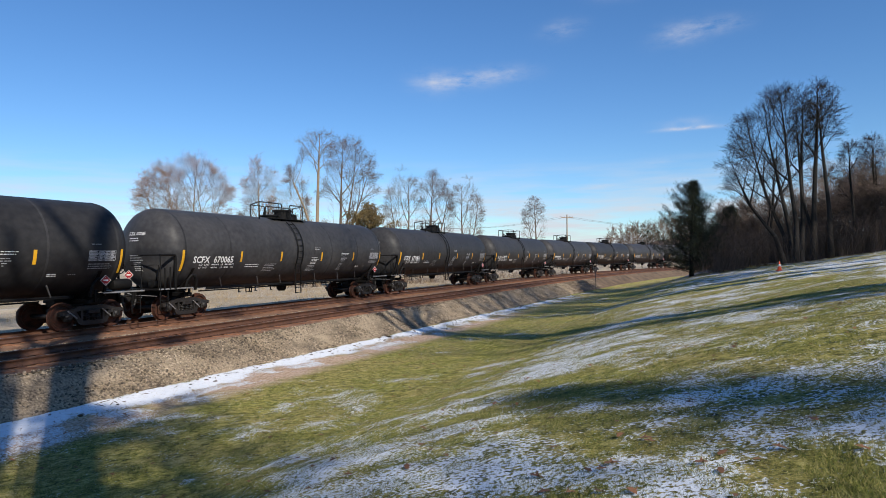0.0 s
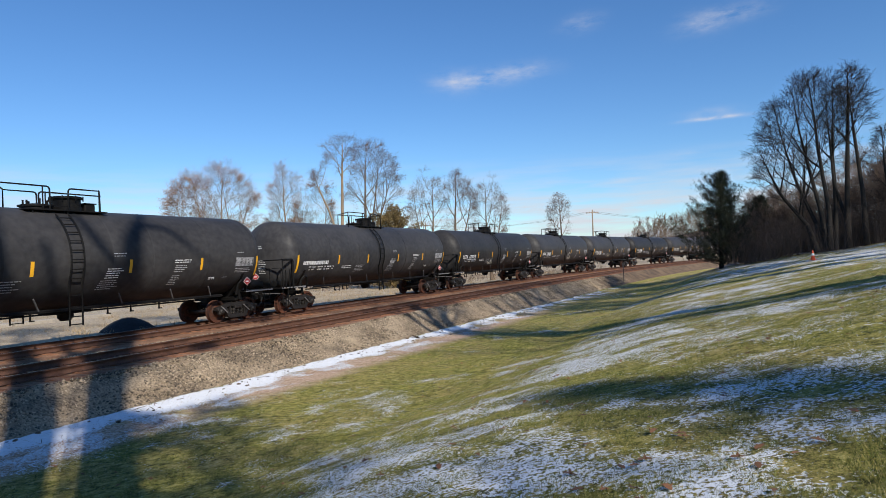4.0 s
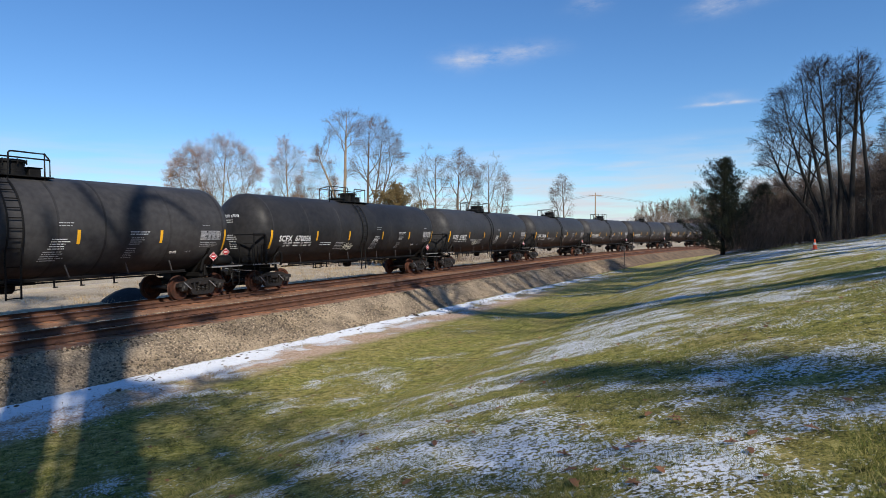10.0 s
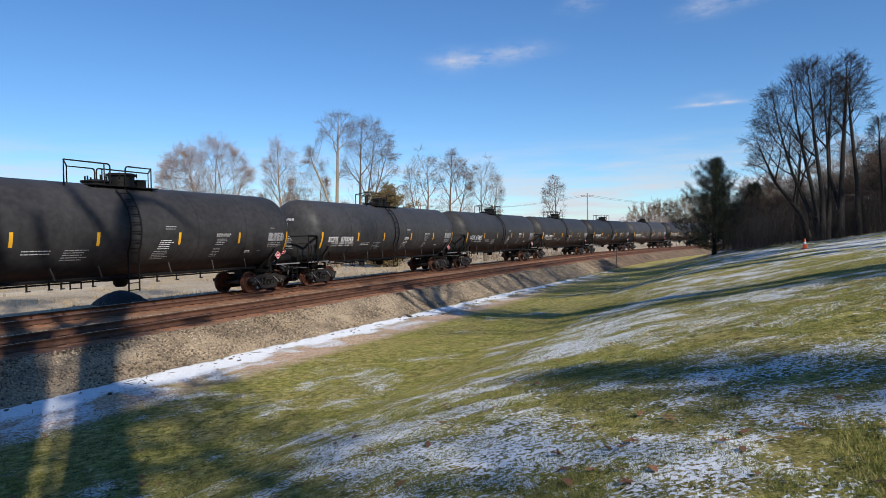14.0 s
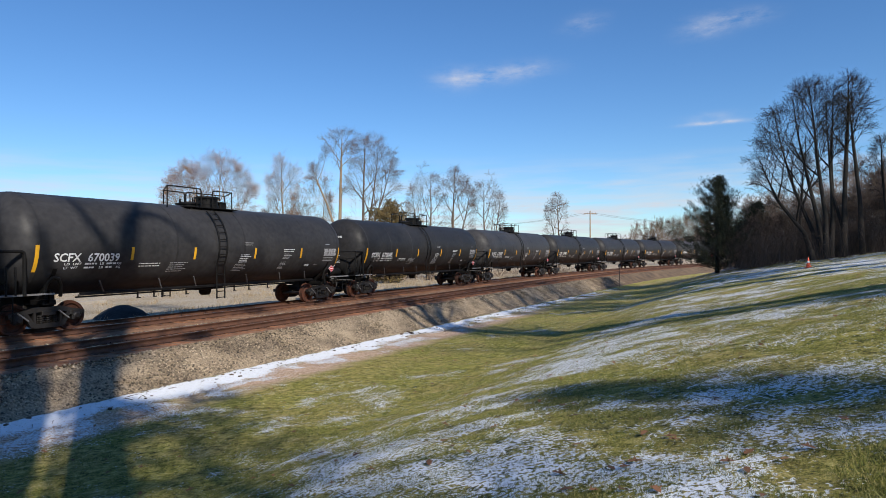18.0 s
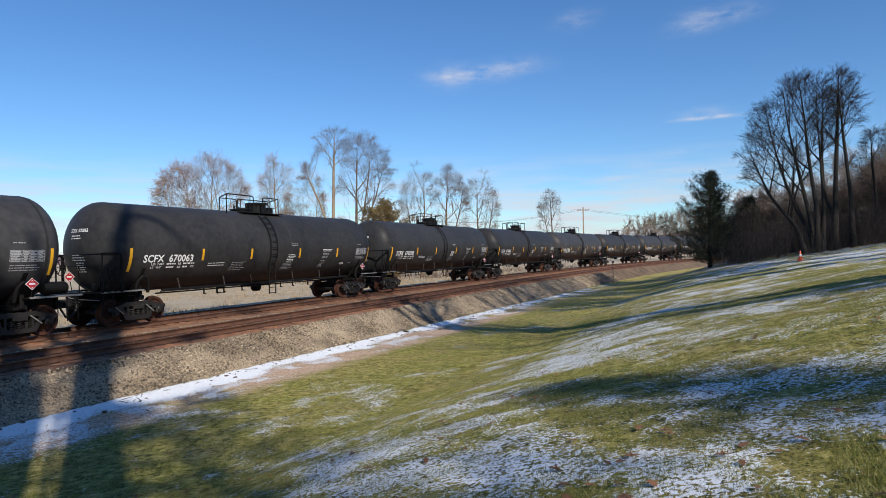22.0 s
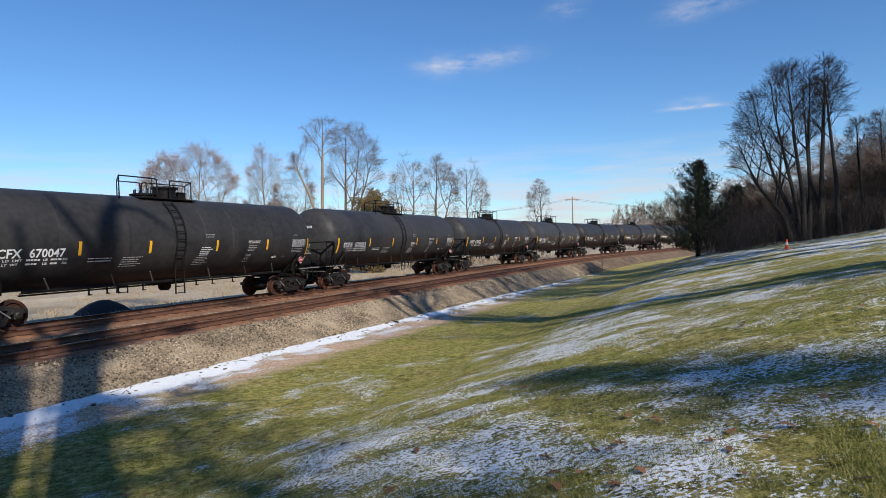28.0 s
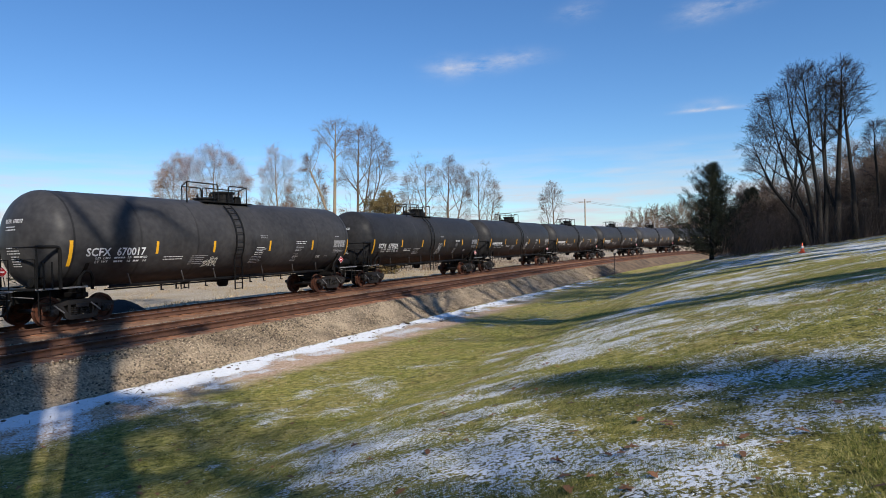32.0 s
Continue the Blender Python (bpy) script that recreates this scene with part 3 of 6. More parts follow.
def strip_litter():
    """Dark stones, sticks and leaf scraps lying on the snow strip at the foot of the bank."""
    rnd = random.Random(17)
    sh = Shape()
    for k in range(420):
        s = -7 + 62 * rnd.random() ** 1.3
        if k < 14:
            s = 13.2 + rnd.gauss(0, 0.5)
        d = 7.42 + 0.012 * s + rnd.gauss(0.15, 0.42)
        x, y, a = on_line(s, d)
        z = float(ground_z([x], [y])[0]) + 0.02
        e = rnd.uniform(0.015, 0.05) * (2.0 if k < 14 else 1.0)
        turn = Matrix.Rotation(rnd.uniform(0, 6.28), 3, "Z") @ Matrix.Rotation(rnd.uniform(-0.4, 0.4), 3, "X")
        if rnd.random() < 0.3:
            w = turn @ Vector((rnd.uniform(0.08, 0.22), 0, 0.01))
            sh.tube([Vector((x, y, z)) - w, Vector((x, y, z + 0.01)), Vector((x, y, z)) + w], [0.006, 0.008, 0.004], 4)
        else:
            sh.box((x, y, z), (e * 2, e * rnd.uniform(1.0, 1.8), e * rnd.uniform(0.6, 1.1)), turn, cut=e * 0.35)
    me = bpy.data.meshes.new("strip_litter")
    me.from_pydata(sh.v, [], sh.f)
    me.materials.append(LITTER)
    tagged(new("strip_litter", me), "dark stones, twigs and leaf scraps lying on the snow strip", "litter", kind="stuff")


strip_litter()


def rail_mesh(d, s0, s1):
    prof = [(-0.07, -0.175), (-0.07, -0.16), (-0.012, -0.135), (-0.010, -0.05), (-0.036, -0.036), (-0.036, -0.006), (-0.028, 0.0),
            (0.028, 0.0), (0.036, -0.006), (0.036, -0.036), (0.010, -0.05), (0.012, -0.135), (0.07, -0.16), (0.07, -0.175)]
    ss, pts, faces, m = np.arange(s0, s1 + 2, 2.0), [], [], len(prof)
    for s in ss:
        x, y, a = on_line(s, d)
        for u, z in prof:
            pts.append((x + math.cos(a) * u, y - math.sin(a) * u, z))
    for i in range(len(ss) - 1):
        for k in range(m):
            faces.append((i * m + k, i * m + (k + 1) % m, (i + 1) * m + (k + 1) % m, (i + 1) * m + k))
    me = raw_mesh("rail", pts, faces, [RAIL, RAILHEAD])
    idx = np.zeros((len(ss) - 1, m), np.int32)
    idx[:, 6] = 1
    me.polygons.foreach_set("material_index", idx.ravel())
    return me


def build_tracks():
    tie = Shape().box((0, 0, -0.09), (2.6, 0.23, 0.17), cut=0.015).mesh("tie", TIE)
    plate = Shape().box((0, 0, 0), (0.36, 0.19, 0.02), cut=0.004)
    for sx in (-1, 1):
        for sy in (-1, 1):
            plate.box((sx * 0.10, sy * 0.06, 0.018), (0.03, 0.022, 0.03), cut=0.004)
    plate = plate.mesh("tie_plate", RAIL)
    for c in TRACKS:
        track = thing("railway_track", "straight rusty steel railway track on brown wooden ties" if c else "main railway track under the passing tank train", "railway track", "railway tracks", "structure")
        for g in (-0.752, 0.752):
            part("rail", rail_mesh(c + g, -440 if c == 0 else -60, 600 if c == 0 else 200), None, track)
        k = 0
        for s in np.arange(-6.0, 66.0, 0.52):
            x, y, a = on_line(float(s), c)
            ob = new("tie", tie)
            ob.parent = track
            ob.location, ob.rotation_euler = (x, y, -0.177 + 0.006 * math.sin(k * 2.7)), (0, 0, -a + 0.02 * math.sin(k * 1.9))
            k += 1
            if s < 30 and c:
                for g in (-0.752, 0.752):
                    q = new("tie_plate", plate)
                    q.parent = track
                    q.location, q.rotation_euler = (x + math.cos(a) * g, y - math.sin(a) * g, -0.178), (0, 0, -a)
        rest = Shape()
        for s in np.arange(66.0, 160.0, 0.52):
            x, y, a = on_line(float(s), c)
            rest.box((x, y, -0.267), (2.6, 0.23, 0.17), Matrix.Rotation(-a, 3, "Z"), cut=0.01)
        tagged(part("far_ties", rest, TIE, track, smooth=0), kind="stuff")


build_tracks()
# ---------------------------------------------------------------- tank cars
R_TANK, Z_TANK, STRAIGHT, HEAD = 1.61, 2.71, 7.55, 0.85
TRUCK_AT, PITCH = 6.96, 18.0


def on_side(x, z, lift=0.006):
    """A place on the tank's lawn side at height z."""
    k = max(-0.999, min(0.999, (z - Z_TANK) / R_TANK))
    r = R_TANK + lift
    xs = abs(x) - STRAIGHT
    if xs > 0:
        shrink = math.sqrt(max(0.0, 1 - (xs / HEAD) ** 2))
        rr = R_TANK * shrink + lift
        return (x, -math.sqrt(max(0.0, rr * rr - (z - Z_TANK) ** 2)), z)
    return (x, -r * math.sqrt(1 - k * k), Z_TANK + r * k)


def on_head(y, z, lift=0.008):
    """A place on the near head, facing down the line."""
    q = min(0.98, (y * y + (z - Z_TANK) ** 2) / R_TANK**2)
    return (-(STRAIGHT + (HEAD + lift) * math.sqrt(1 - q)) - lift, y, z)


def side_patch(shape, x0, x1, z0, z1, place=on_side, slant=0.0, nz=None, nx=None, mat=0):
    nz = nz or max(1, int(abs(z1 - z0) / 0.09))
    nx = nx or 1
    verts = [place(x0 + (x1 - x0) * i / nx + slant * (j / nz - 0.5), z0 + (z1 - z0) * j / nz) for j in range(nz + 1) for i in range(nx + 1)]
    faces = [(j * (nx + 1) + i, j * (nx + 1) + i + 1, (j + 1) * (nx + 1) + i + 1, (j + 1) * (nx + 1) + i) for j in range(nz) for i in range(nx)]
    shape.add(verts, faces, mat)


def lettering(text, size, place, x0, z0, width, sign=1):
    """Raised letters laid on the tank."""
    cu = bpy.data.curves.new("letters", "FONT")
    cu.body, cu.size, cu.resolution_u = text, size, 2
    cu.space_word, cu.offset = 2.0, 0.022 * size
    tmp = bpy.data.objects.new("letters", cu)
    scene.collection.objects.link(tmp)
    me = bpy.data.meshes.new_from_object(tmp.evaluated_get(bpy.context.evaluated_depsgraph_get()))
    bpy.data.objects.remove(tmp)
    bpy.data.curves.remove(cu)
    bm = bmesh.new()
    bm.from_mesh(me)
    bmesh.ops.triangulate(bm, faces=bm.faces)
    xs = [v.co.x for v in bm.verts]
    k, lo = width / (max(xs) - min(xs)), min(xs)
    for v in bm.verts:
        v.co = place(x0 + sign * (v.co.x - lo) * k, z0 + v.co.y)
    bmesh.ops.recalc_face_normals(bm, faces=bm.faces)
    bm.to_mesh(me)
    bm.free()
    me.materials.append(WHITE)
    return me


def text_bars(shape, x0, x1, z, lines, step, place=on_side, seed=0, h=0.035, slant=0.0):
    """Lines of writing too small to read: short bars."""
    rnd = random.Random(seed)
    for k in range(lines):
        zz, x = z - k * step, x0 + slant * k
        end = x0 + (x1 - x0) * rnd.uniform(0.72, 1.0) + slant * k
        way = 1 if x1 > x0 else -1
        while (end - x) * way > 0.03:
            w = min(rnd.uniform(0.03, 0.16), (end - x) * way)
            side_patch(shape, x, x + way * w, zz - 0.36 * h, zz + 0.36 * h, place, nz=1)
            x += way * (w + rnd.uniform(0.012, 0.032))


def tank_shape():
    rings = []
    for k in range(9, -1, -1):
        a = radians(90 * k / 9.5)
        rings.append((-STRAIGHT - HEAD * math.sin(a), R_TANK * math.cos(a)))
    for x in np.linspace(-STRAIGHT, STRAIGHT, 13)[1:-1]:
        rings.append((float(x), R_TANK))
    for k in range(0, 10):
        a = radians(90 * k / 9.5)
        rings.append((STRAIGHT + HEAD * math.sin(a), R_TANK * math.cos(a)))
    return Shape().lathe(rings, 64, "x", (0, 0, Z_TANK))


def arc_band(x, width, lift, a0=-180, a1=180, n=40):
    """A thin hoop round the tank."""
    sh, verts, faces = Shape(), [], []
    for k in range(n + 1):
        a = radians(a0 + (a1 - a0) * k / n)
        for u, r in ((-width / 2, R_TANK - 0.01), (-width / 2, R_TANK + lift), (width / 2, R_TANK + lift), (width / 2, R_TANK - 0.01)):
            verts.append((x + u, -r * math.sin(a), Z_TANK + r * math.cos(a)))
    for k in range(n):
        for q in range(4):
            faces.append((4 * k + q, 4 * k + (q + 1) % 4, 4 * k + 4 + (q + 1) % 4, 4 * k + 4 + q))
    return sh.add(verts, faces)


def round_path(a, corner, b, r=0.12, n=5):
    """From a round a corner to b."""
    a, c, b = Vector(a), Vector(corner), Vector(b)
    u, w = (a - c).normalized(), (b - c).normalized()
    p0, p1 = c + u * r, c + w * r
    return [a] + [p0 * (1 - t) ** 2 + c * 2 * t * (1 - t) + p1 * t * t for t in [k / n for k in range(n + 1)]] + [b]


def wheelset():
    sh = Shape()
    sh.tube([(0, -1.08, 0), (0, 1.08, 0)], 0.075, 12, mat=1)
    for side in (-1, 1):
        prof = [(0.0, 0.10), (0.0, 0.19), (-0.035, 0.24), (-0.035, 0.34), (0.02, 0.37), (0.03, 0.452), (-0.085, 0.457), (-0.105, 0.478), (-0.125, 0.47), (-0.125, 0.37), (-0.08, 0.33), (-0.07, 0.22), (-0.12, 0.18), (-0.12, 0.09)]
        sh.lathe([(side * (0.80 + a), r) for a, r in prof], 28, "y", mat=0)
        sh.lathe([(side * 1.05, 0.10), (side * 1.13, 0.115), (side * 1.15, 0.085), (side * 1.17, 0.07)], 14, "y", mat=1)
        for k in range(3):
            a = 2.094 * k
            sh.tube([(0.07 * math.cos(a), side * 1.15, 0.07 * math.sin(a)), (0.07 * math.cos(a), side * 1.18, 0.07 * math.sin(a))], 0.016, 6, mat=1)
    return sh.mesh("wheelset", [WHEEL, TRUCK])


def truck_meshes():
    side = Shape()
    # upper and lower members with the spring window between
    side.plate([(-1.17, 0.50), (-1.17, 0.63), (-0.80, 0.69), (-0.45, 0.79), (0.45, 0.79), (0.80, 0.69), (1.17, 0.63), (1.17, 0.50), (1.05, 0.58), (0.73, 0.58), (0.45, 0.64), (-0.45, 0.64), (-0.73, 0.58), (-1.05, 0.58)], -0.08, 0.08)
    side.plate([(-0.74, 0.60), (-0.60, 0.60), (-0.40, 0.30), (0.40, 0.30), (0.60, 0.60), (0.74, 0.60), (0.52, 0.21), (0.38, 0.16), (-0.38, 0.16), (-0.52, 0.21)], -0.075, 0.075)
    for sx in (-1, 1):
        side.plate([(sx * 0.36, 0.29), (sx * 0.44, 0.29), (sx * 0.44, 0.66), (sx * 0.36, 0.66)], -0.07, 0.07)
        side.box((sx * 0.889, 0, 0.56), (0.40, 0.20, 0.16), cut=0.03).box((sx * 0.889, -0.02, 0.457), (0.26, 0.19, 0.28), cut=0.04)
    bolster = Shape().box((0, 0, 0.62), (0.40, 2.1, 0.20), cut=0.03).box((0, 0, 0.76), (0.5, 0.5, 0.14), cut=0.02)
    for sy in (-1, 1):
        bolster.box((0, sy * 1.09, 0.60), (0.44, 0.12, 0.14), cut=0.02)
    springs = Shape()
    for k in (-0.21, 0.0, 0.21):
        for sy in (-0.06, 0.07):
            path = [(k + 0.062 * math.cos(t * 0.9), sy + 0.062 * math.sin(t * 0.9), 0.30 + 0.0088 * t) for t in range(0, 27)]
            springs.tube(path, 0.016, 5)
    beam = Shape()
    for sx in (-1, 1):
        beam.box((sx * 0.36, 0, 0.36), (0.10, 1.5, 0.10))
        for sy in (-1, 1):
            beam.box((sx * 0.405, sy * 0.76, 0.40), (0.06, 0.10, 0.30))
    rod = Shape().tube([(-0.30, 0, 0.66), (0.02, 0, 0.40)], 0.024, 8)
    return (side.mesh("side_frame", TRUCK), bolster.mesh("bolster", TRUCK), springs.mesh("spring_nest", TRUCK), beam.mesh("brake_beam", TRUCK), rod.mesh("brake_lever", GREY), wheelset())


def diamond(size):
    """A hazard placard: white border, red field, white bar."""
    q = size / 2
    back = Shape().plate([(0, -q), (q, 0), (0, q), (-q, 0)], -0.004, 0.004).mesh("placard", WHITE, 0)
    q *= 0.90
    red = Shape().plate([(0, -q), (q, 0), (0, q), (-q, 0)], -0.008, -0.004).mesh("placard_field", RED, 0)
    bar = Shape().plate([(-0.08, -0.022), (0.08, -0.022), (0.08, 0.026), (-0.08, 0.026)], -0.011, -0.008)
    bar.plate([(-0.018, 0.085), (0.018, 0.085), (0, 0.12)], -0.011, -0.008)
    bar.plate([(-0.014, -0.13), (0.014, -0.13), (0.014, -0.10), (-0.014, -0.10)], -0.011, -0.008)
    return back, red, bar.mesh("placard_marks", WHITE, 0)


def build_car():
    """One tank car: x along the train, the lawn side at -y, z from the rail top."""
    car = thing("tank_car", "", "tank car", "tank cars of the train")
    tank = part("tank", tank_shape(), TANK, car, "long black cylindrical tank with rounded heads", smooth=50)
    for x in (-7.5, -5.05, -2.5, 0.95, 2.5, 5.05, 7.5):
        part("jacket_seam", arc_band(x, 0.07, 0.006), TANK, car)
    # dome platform, manway and rails
    grate = Shape()
    for y in (-0.62, 0.62):
        grate.box((0.0, y, Z_TANK + 1.53), (2.7, 0.40, 0.04))
        for x in (-1.1, 0.0, 1.1):
            grate.box((x, y * 0.95, Z_TANK + 1.44), (0.06, 0.34, 0.18))
    part("dome_platform", grate, FRAME_BLACK, car, "grated walkway round the manway")
    crest = Z_TANK + R_TANK
    man = Shape().lathe([(-0.10, 0.46), (0.10, 0.46), (0.12, 0.43), (0.36, 0.43), (0.37, 0.50), (0.43, 0.50), (0.45, 0.45), (0.47, 0.25)], 28, "z", (0.45, 0, crest))
    dome = part("manway_housing", man, FRAME_BLACK, car, "round black manway housing")
    for k in range(8):
        a = k * 0.785
        part("bolt", Shape().tube([(0.45 + 0.5 * math.cos(a), 0.5 * math.sin(a), crest + 0.30), (0.45 + 0.5 * math.cos(a), 0.5 * math.sin(a), crest + 0.46)], 0.02, 6), FRAME_BLACK, dome)
    part("vent_box", Shape().box((1.12, -0.05, crest + 0.10), (0.38, 0.42, 0.28), cut=0.03).box((1.12, -0.05, crest + 0.25), (0.44, 0.48, 0.03)), FRAME_BLACK, car, "small black box beside the manway")
    flange = Shape().lathe([(-0.10, 0.44), (0.06, 0.44), (0.07, 0.50), (0.12, 0.50), (0.13, 0.44), (0.17, 0.20)], 24, "z", (-0.55, 0, crest))
    for k in range(7):
        a = k * 0.9
        flange.tube([(-0.55 + 0.34 * math.cos(a), 0.34 * math.sin(a), crest + 0.12), (-0.55 + 0.34 * math.cos(a), 0.34 * math.sin(a), crest + 0.12 + (0.16, 0.10, 0.2)[k % 3])], 0.03, 6)
    part("valve_flange", flange, FRAME_BLACK, car, "low round valve flange with fittings")
    top = crest + 0.66
    for sy in (-1, 1):
        y, low = sy * 0.72, crest - 0.16
        a, b, c, e = ((-2.2, -0.55, 0.05, 1.12) if sy < 0 else (2.2, 0.0, -0.07, -1.12))
        part("dome_rail", Shape().tube([(a, y, low), (a, y, top)] + round_path((a, y, top), (b, y, top), (b, y, low))[1:], 0.026, 8), FRAME_BLACK, car)
        part("dome_rail", Shape().tube(round_path((c, y, low), (c, y, top - 0.02), (e, y, top - 0.02)) + [(e, y, low)], 0.026, 8), FRAME_BLACK, car)
        part("dome_rail", Shape().tube([(b - 0.22 * sy * -1, y, low), (b - 0.22 * sy * -1, y, top)], 0.022, 6), FRAME_BLACK, car)
    for x in (-2.2, 1.12):
        part("dome_rail", Shape().tube([(x, -0.72, top - 0.01), (x + (1.08 if x < 0 else 1.08), 0.72, top - 0.01)], 0.026, 8), FRAME_BLACK, car)
    # ladders, both sides
    for sy in (-1, 1):
        ladder = part("ladder", Shape().tube([(-0.56, sy * (R_TANK + 0.09) * math.sin(radians(a)), Z_TANK + (R_TANK + 0.09) * math.cos(radians(a))) for a in range(36, 118, 8)] + [(-0.56, sy * 1.52, 0.62)], 0.028, 6)
                      .tube([(-0.14, sy * (R_TANK + 0.09) * math.sin(radians(a)), Z_TANK + (R_TANK + 0.09) * math.cos(radians(a))) for a in range(36, 118, 8)] + [(-0.14, sy * 1.52, 0.62)], 0.028, 6), FRAME_BLACK, car, "curved black steel side ladder")
        for a in range(42, 118, 10):
            y, z = sy * (R_TANK + 0.09) * math.sin(radians(a)), Z_TANK + (R_TANK + 0.09) * math.cos(radians(a))
            part("rung", Shape().tube([(-0.56, y, z), (-0.14, y, z)], 0.018, 6), FRAME_BLACK, ladder)
        for z in (1.55, 1.2, 0.9, 0.66):
            part("rung", Shape().tube([(-0.56, sy * 1.53, z), (-0.14, sy * 1.53, z)], 0.018, 6), FRAME_BLACK, ladder)
        # long side pipe and its slanting straps
        part("side_sill", Shape().tube([(-6.0, sy * 1.16, 1.13), (6.0, sy * 1.16, 1.13)], 0.045, 8).box((0, sy * 1.16, 1.09), (12.1, 0.09, 0.04)), FRAME_BLACK, car)
        for x in (-5.4, -3.1, -1.5, 1.3, 3.4, 5.2):
            part("strap", Shape().box((x + 0.10, sy * 1.245, 1.32), (0.05, 0.035, 0.50), Matrix.Rotation(-0.55, 3, "Y") @ Matrix.Rotation(sy * -0.30, 3, "X")), DULL, car)
    for z, x0, x1 in ((1.0, -1.6, 1.8),):
        part("bottom_outlet", Shape().lathe([(0.70, 0.16), (0.80, 0.24), (1.12, 0.26)], 18, "z", (0.3, 0, 0)).box((0.3, 0, 0.99), (1.5, 0.5, 0.12)), FRAME_BLACK, car, "bottom outlet valve with skid")
    pipe = Shape().tube([(-5.6, -0.35, 0.98), (5.6, -0.35, 0.98)], 0.03, 6)
    part("brake_pipe", pipe, FRAME_BLACK, car)
    for x in (-3.3, -2.6, -2.2, -1.1, 1.5, 2.4, 3.6):
        part("pipe_hanger", Shape().box((x, -0.45, 0.98), (0.05, 0.05, 0.34)).box((x + 0.04, -0.45, 0.82), (0.16, 0.05, 0.04)), FRAME_BLACK, car)
    # stub sills, saddles, platforms, couplers
    for sx in (-1, 1):
        sill = Shape().box((sx * 7.45, 0, 0.93), (2.5, 0.46, 0.38), cut=0.02).box((sx * 8.62, 0, 0.93), (0.12, 0.62, 0.44), cut=0.02)
        part("stub_sill", sill, FRAME_BLACK, car)
        saddle = Shape()
        outline = [(math.sin(radians(a)) * (R_TANK + 0.01), Z_TANK - math.cos(radians(a)) * (R_TANK + 0.01)) for a in range(-62, 63, 8)]
        pts = outline + [(1.30, 1.75), (0.62, 0.92), (-0.62, 0.92), (-1.30, 1.75)]
        n = len(pts)
        x0, x1 = sx * TRUCK_AT - 0.07, sx * TRUCK_AT + 0.07
        saddle.add([(x0, y, z) for y, z in pts] + [(x1, y, z) for y, z in pts], [tuple(range(n)), tuple(range(2 * n - 1, n - 1, -1))] + [(k, n + k, n + (k + 1) % n, (k + 1) % n) for k in range(n)])
        saddle.box((sx * TRUCK_AT, 0, 0.92), (0.42, 2.3, 0.16), cut=0.02)
        for sy in (-1, 1):
            saddle.box((sx * TRUCK_AT, sy * 1.20, 1.10), (0.12, 0.06, 0.42), cut=0.02)
            saddle.tube([(sx * TRUCK_AT - 0.26, sy * 1.26, 1.10), (sx * TRUCK_AT - 0.22, sy * 1.36, 1.50), (sx * TRUCK_AT - 0.08, sy * 1.42, 1.68), (sx * TRUCK_AT + 0.10, sy * 1.42, 1.64), (sx * TRUCK_AT + 0.22, sy * 1.36, 1.42), (sx * TRUCK_AT + 0.26, sy * 1.26, 1.10)], 0.055, 8)
        part("saddle", saddle, FRAME_BLACK, car, "bolster and tank saddle")
        deck = Shape().box((sx * 8.42, 0, 1.19), (0.62, 2.9, 0.045), cut=0.008)
        for sy in (-1, 1):
            deck.box((sx * 7.6, sy * 1.34, 1.19), (1.3, 0.26, 0.04), cut=0.008)
        part("end_platform", deck, FRAME_BLACK, car)
        for sy in (-1, 1):
            part("running_board_edge", Shape().box((sx * 7.85, sy * 1.485, 1.20), (1.65, 0.022, 0.055), cut=0.004), GREY, car, "pale worn edge of the running board")
            step = Shape().tube([(sx * 8.55, sy * 1.42, 1.17), (sx * 8.55, sy * 1.42, 0.42), (sx * 8.2, sy * 1.42, 0.42), (sx * 8.2, sy * 1.42, 1.17)], 0.02, 6)
            step.tube([(sx * 8.55, sy * 1.42, 0.78), (sx * 8.2, sy * 1.42, 0.78)], 0.018, 6)
            part("sill_step", step, FRAME_BLACK, car)
        coupler = part("coupler", Shape().box((sx * 8.78, 0, 0.86), (0.36, 0.16, 0.20), cut=0.03).box((sx * 8.93, sx * 0.05, 0.86), (0.22, 0.34, 0.28), cut=0.05), TRUCK, car)
        part("coupler_lever", Shape().tube([(sx * 8.66, -1.35, 0.95), (sx * 8.66, -0.2, 0.98), (sx * 8.78, 0.0, 1.05)], 0.016, 6), GREY, coupler)
        part("air_hose", Shape().tube([(sx * 8.68, -0.3, 0.82), (sx * 8.78, -0.34, 0.60), (sx * 8.90, -0.30, 0.45), (sx * 9.0, -0.2, 0.42)], 0.032, 8), RUBBER, car)
        for sy in (-1, 1):
            part("grab_iron", Shape().tube([(sx * 8.62, sy * 1.40, 1.2), (sx * 8.62, sy * 1.40, 2.1), (sx * 8.62, sy * 0.9, 2.1)], 0.018, 6), FRAME_BLACK, car)
    # tall hoop rails at the brake end
    for sy in (-1, 1):
        hoop = part("end_hoop_rail", Shape().tube(round_path((-8.66, sy * 1.52, 2.47), (-7.93, sy * 1.52, 2.47), (-7.93, sy * 1.52, 1.2)), 0.05, 8), FRAME_BLACK, car, "bent black pipe handrail at the end platform")
        for x, z in ((-8.64, 2.47), (-8.44, 2.0), (-8.18, 2.02)):
            part("rail_post", Shape().tube([(x, sy * 1.52, 1.2), (x, sy * 1.52, z)], 0.028, 8), FRAME_BLACK, hoop)
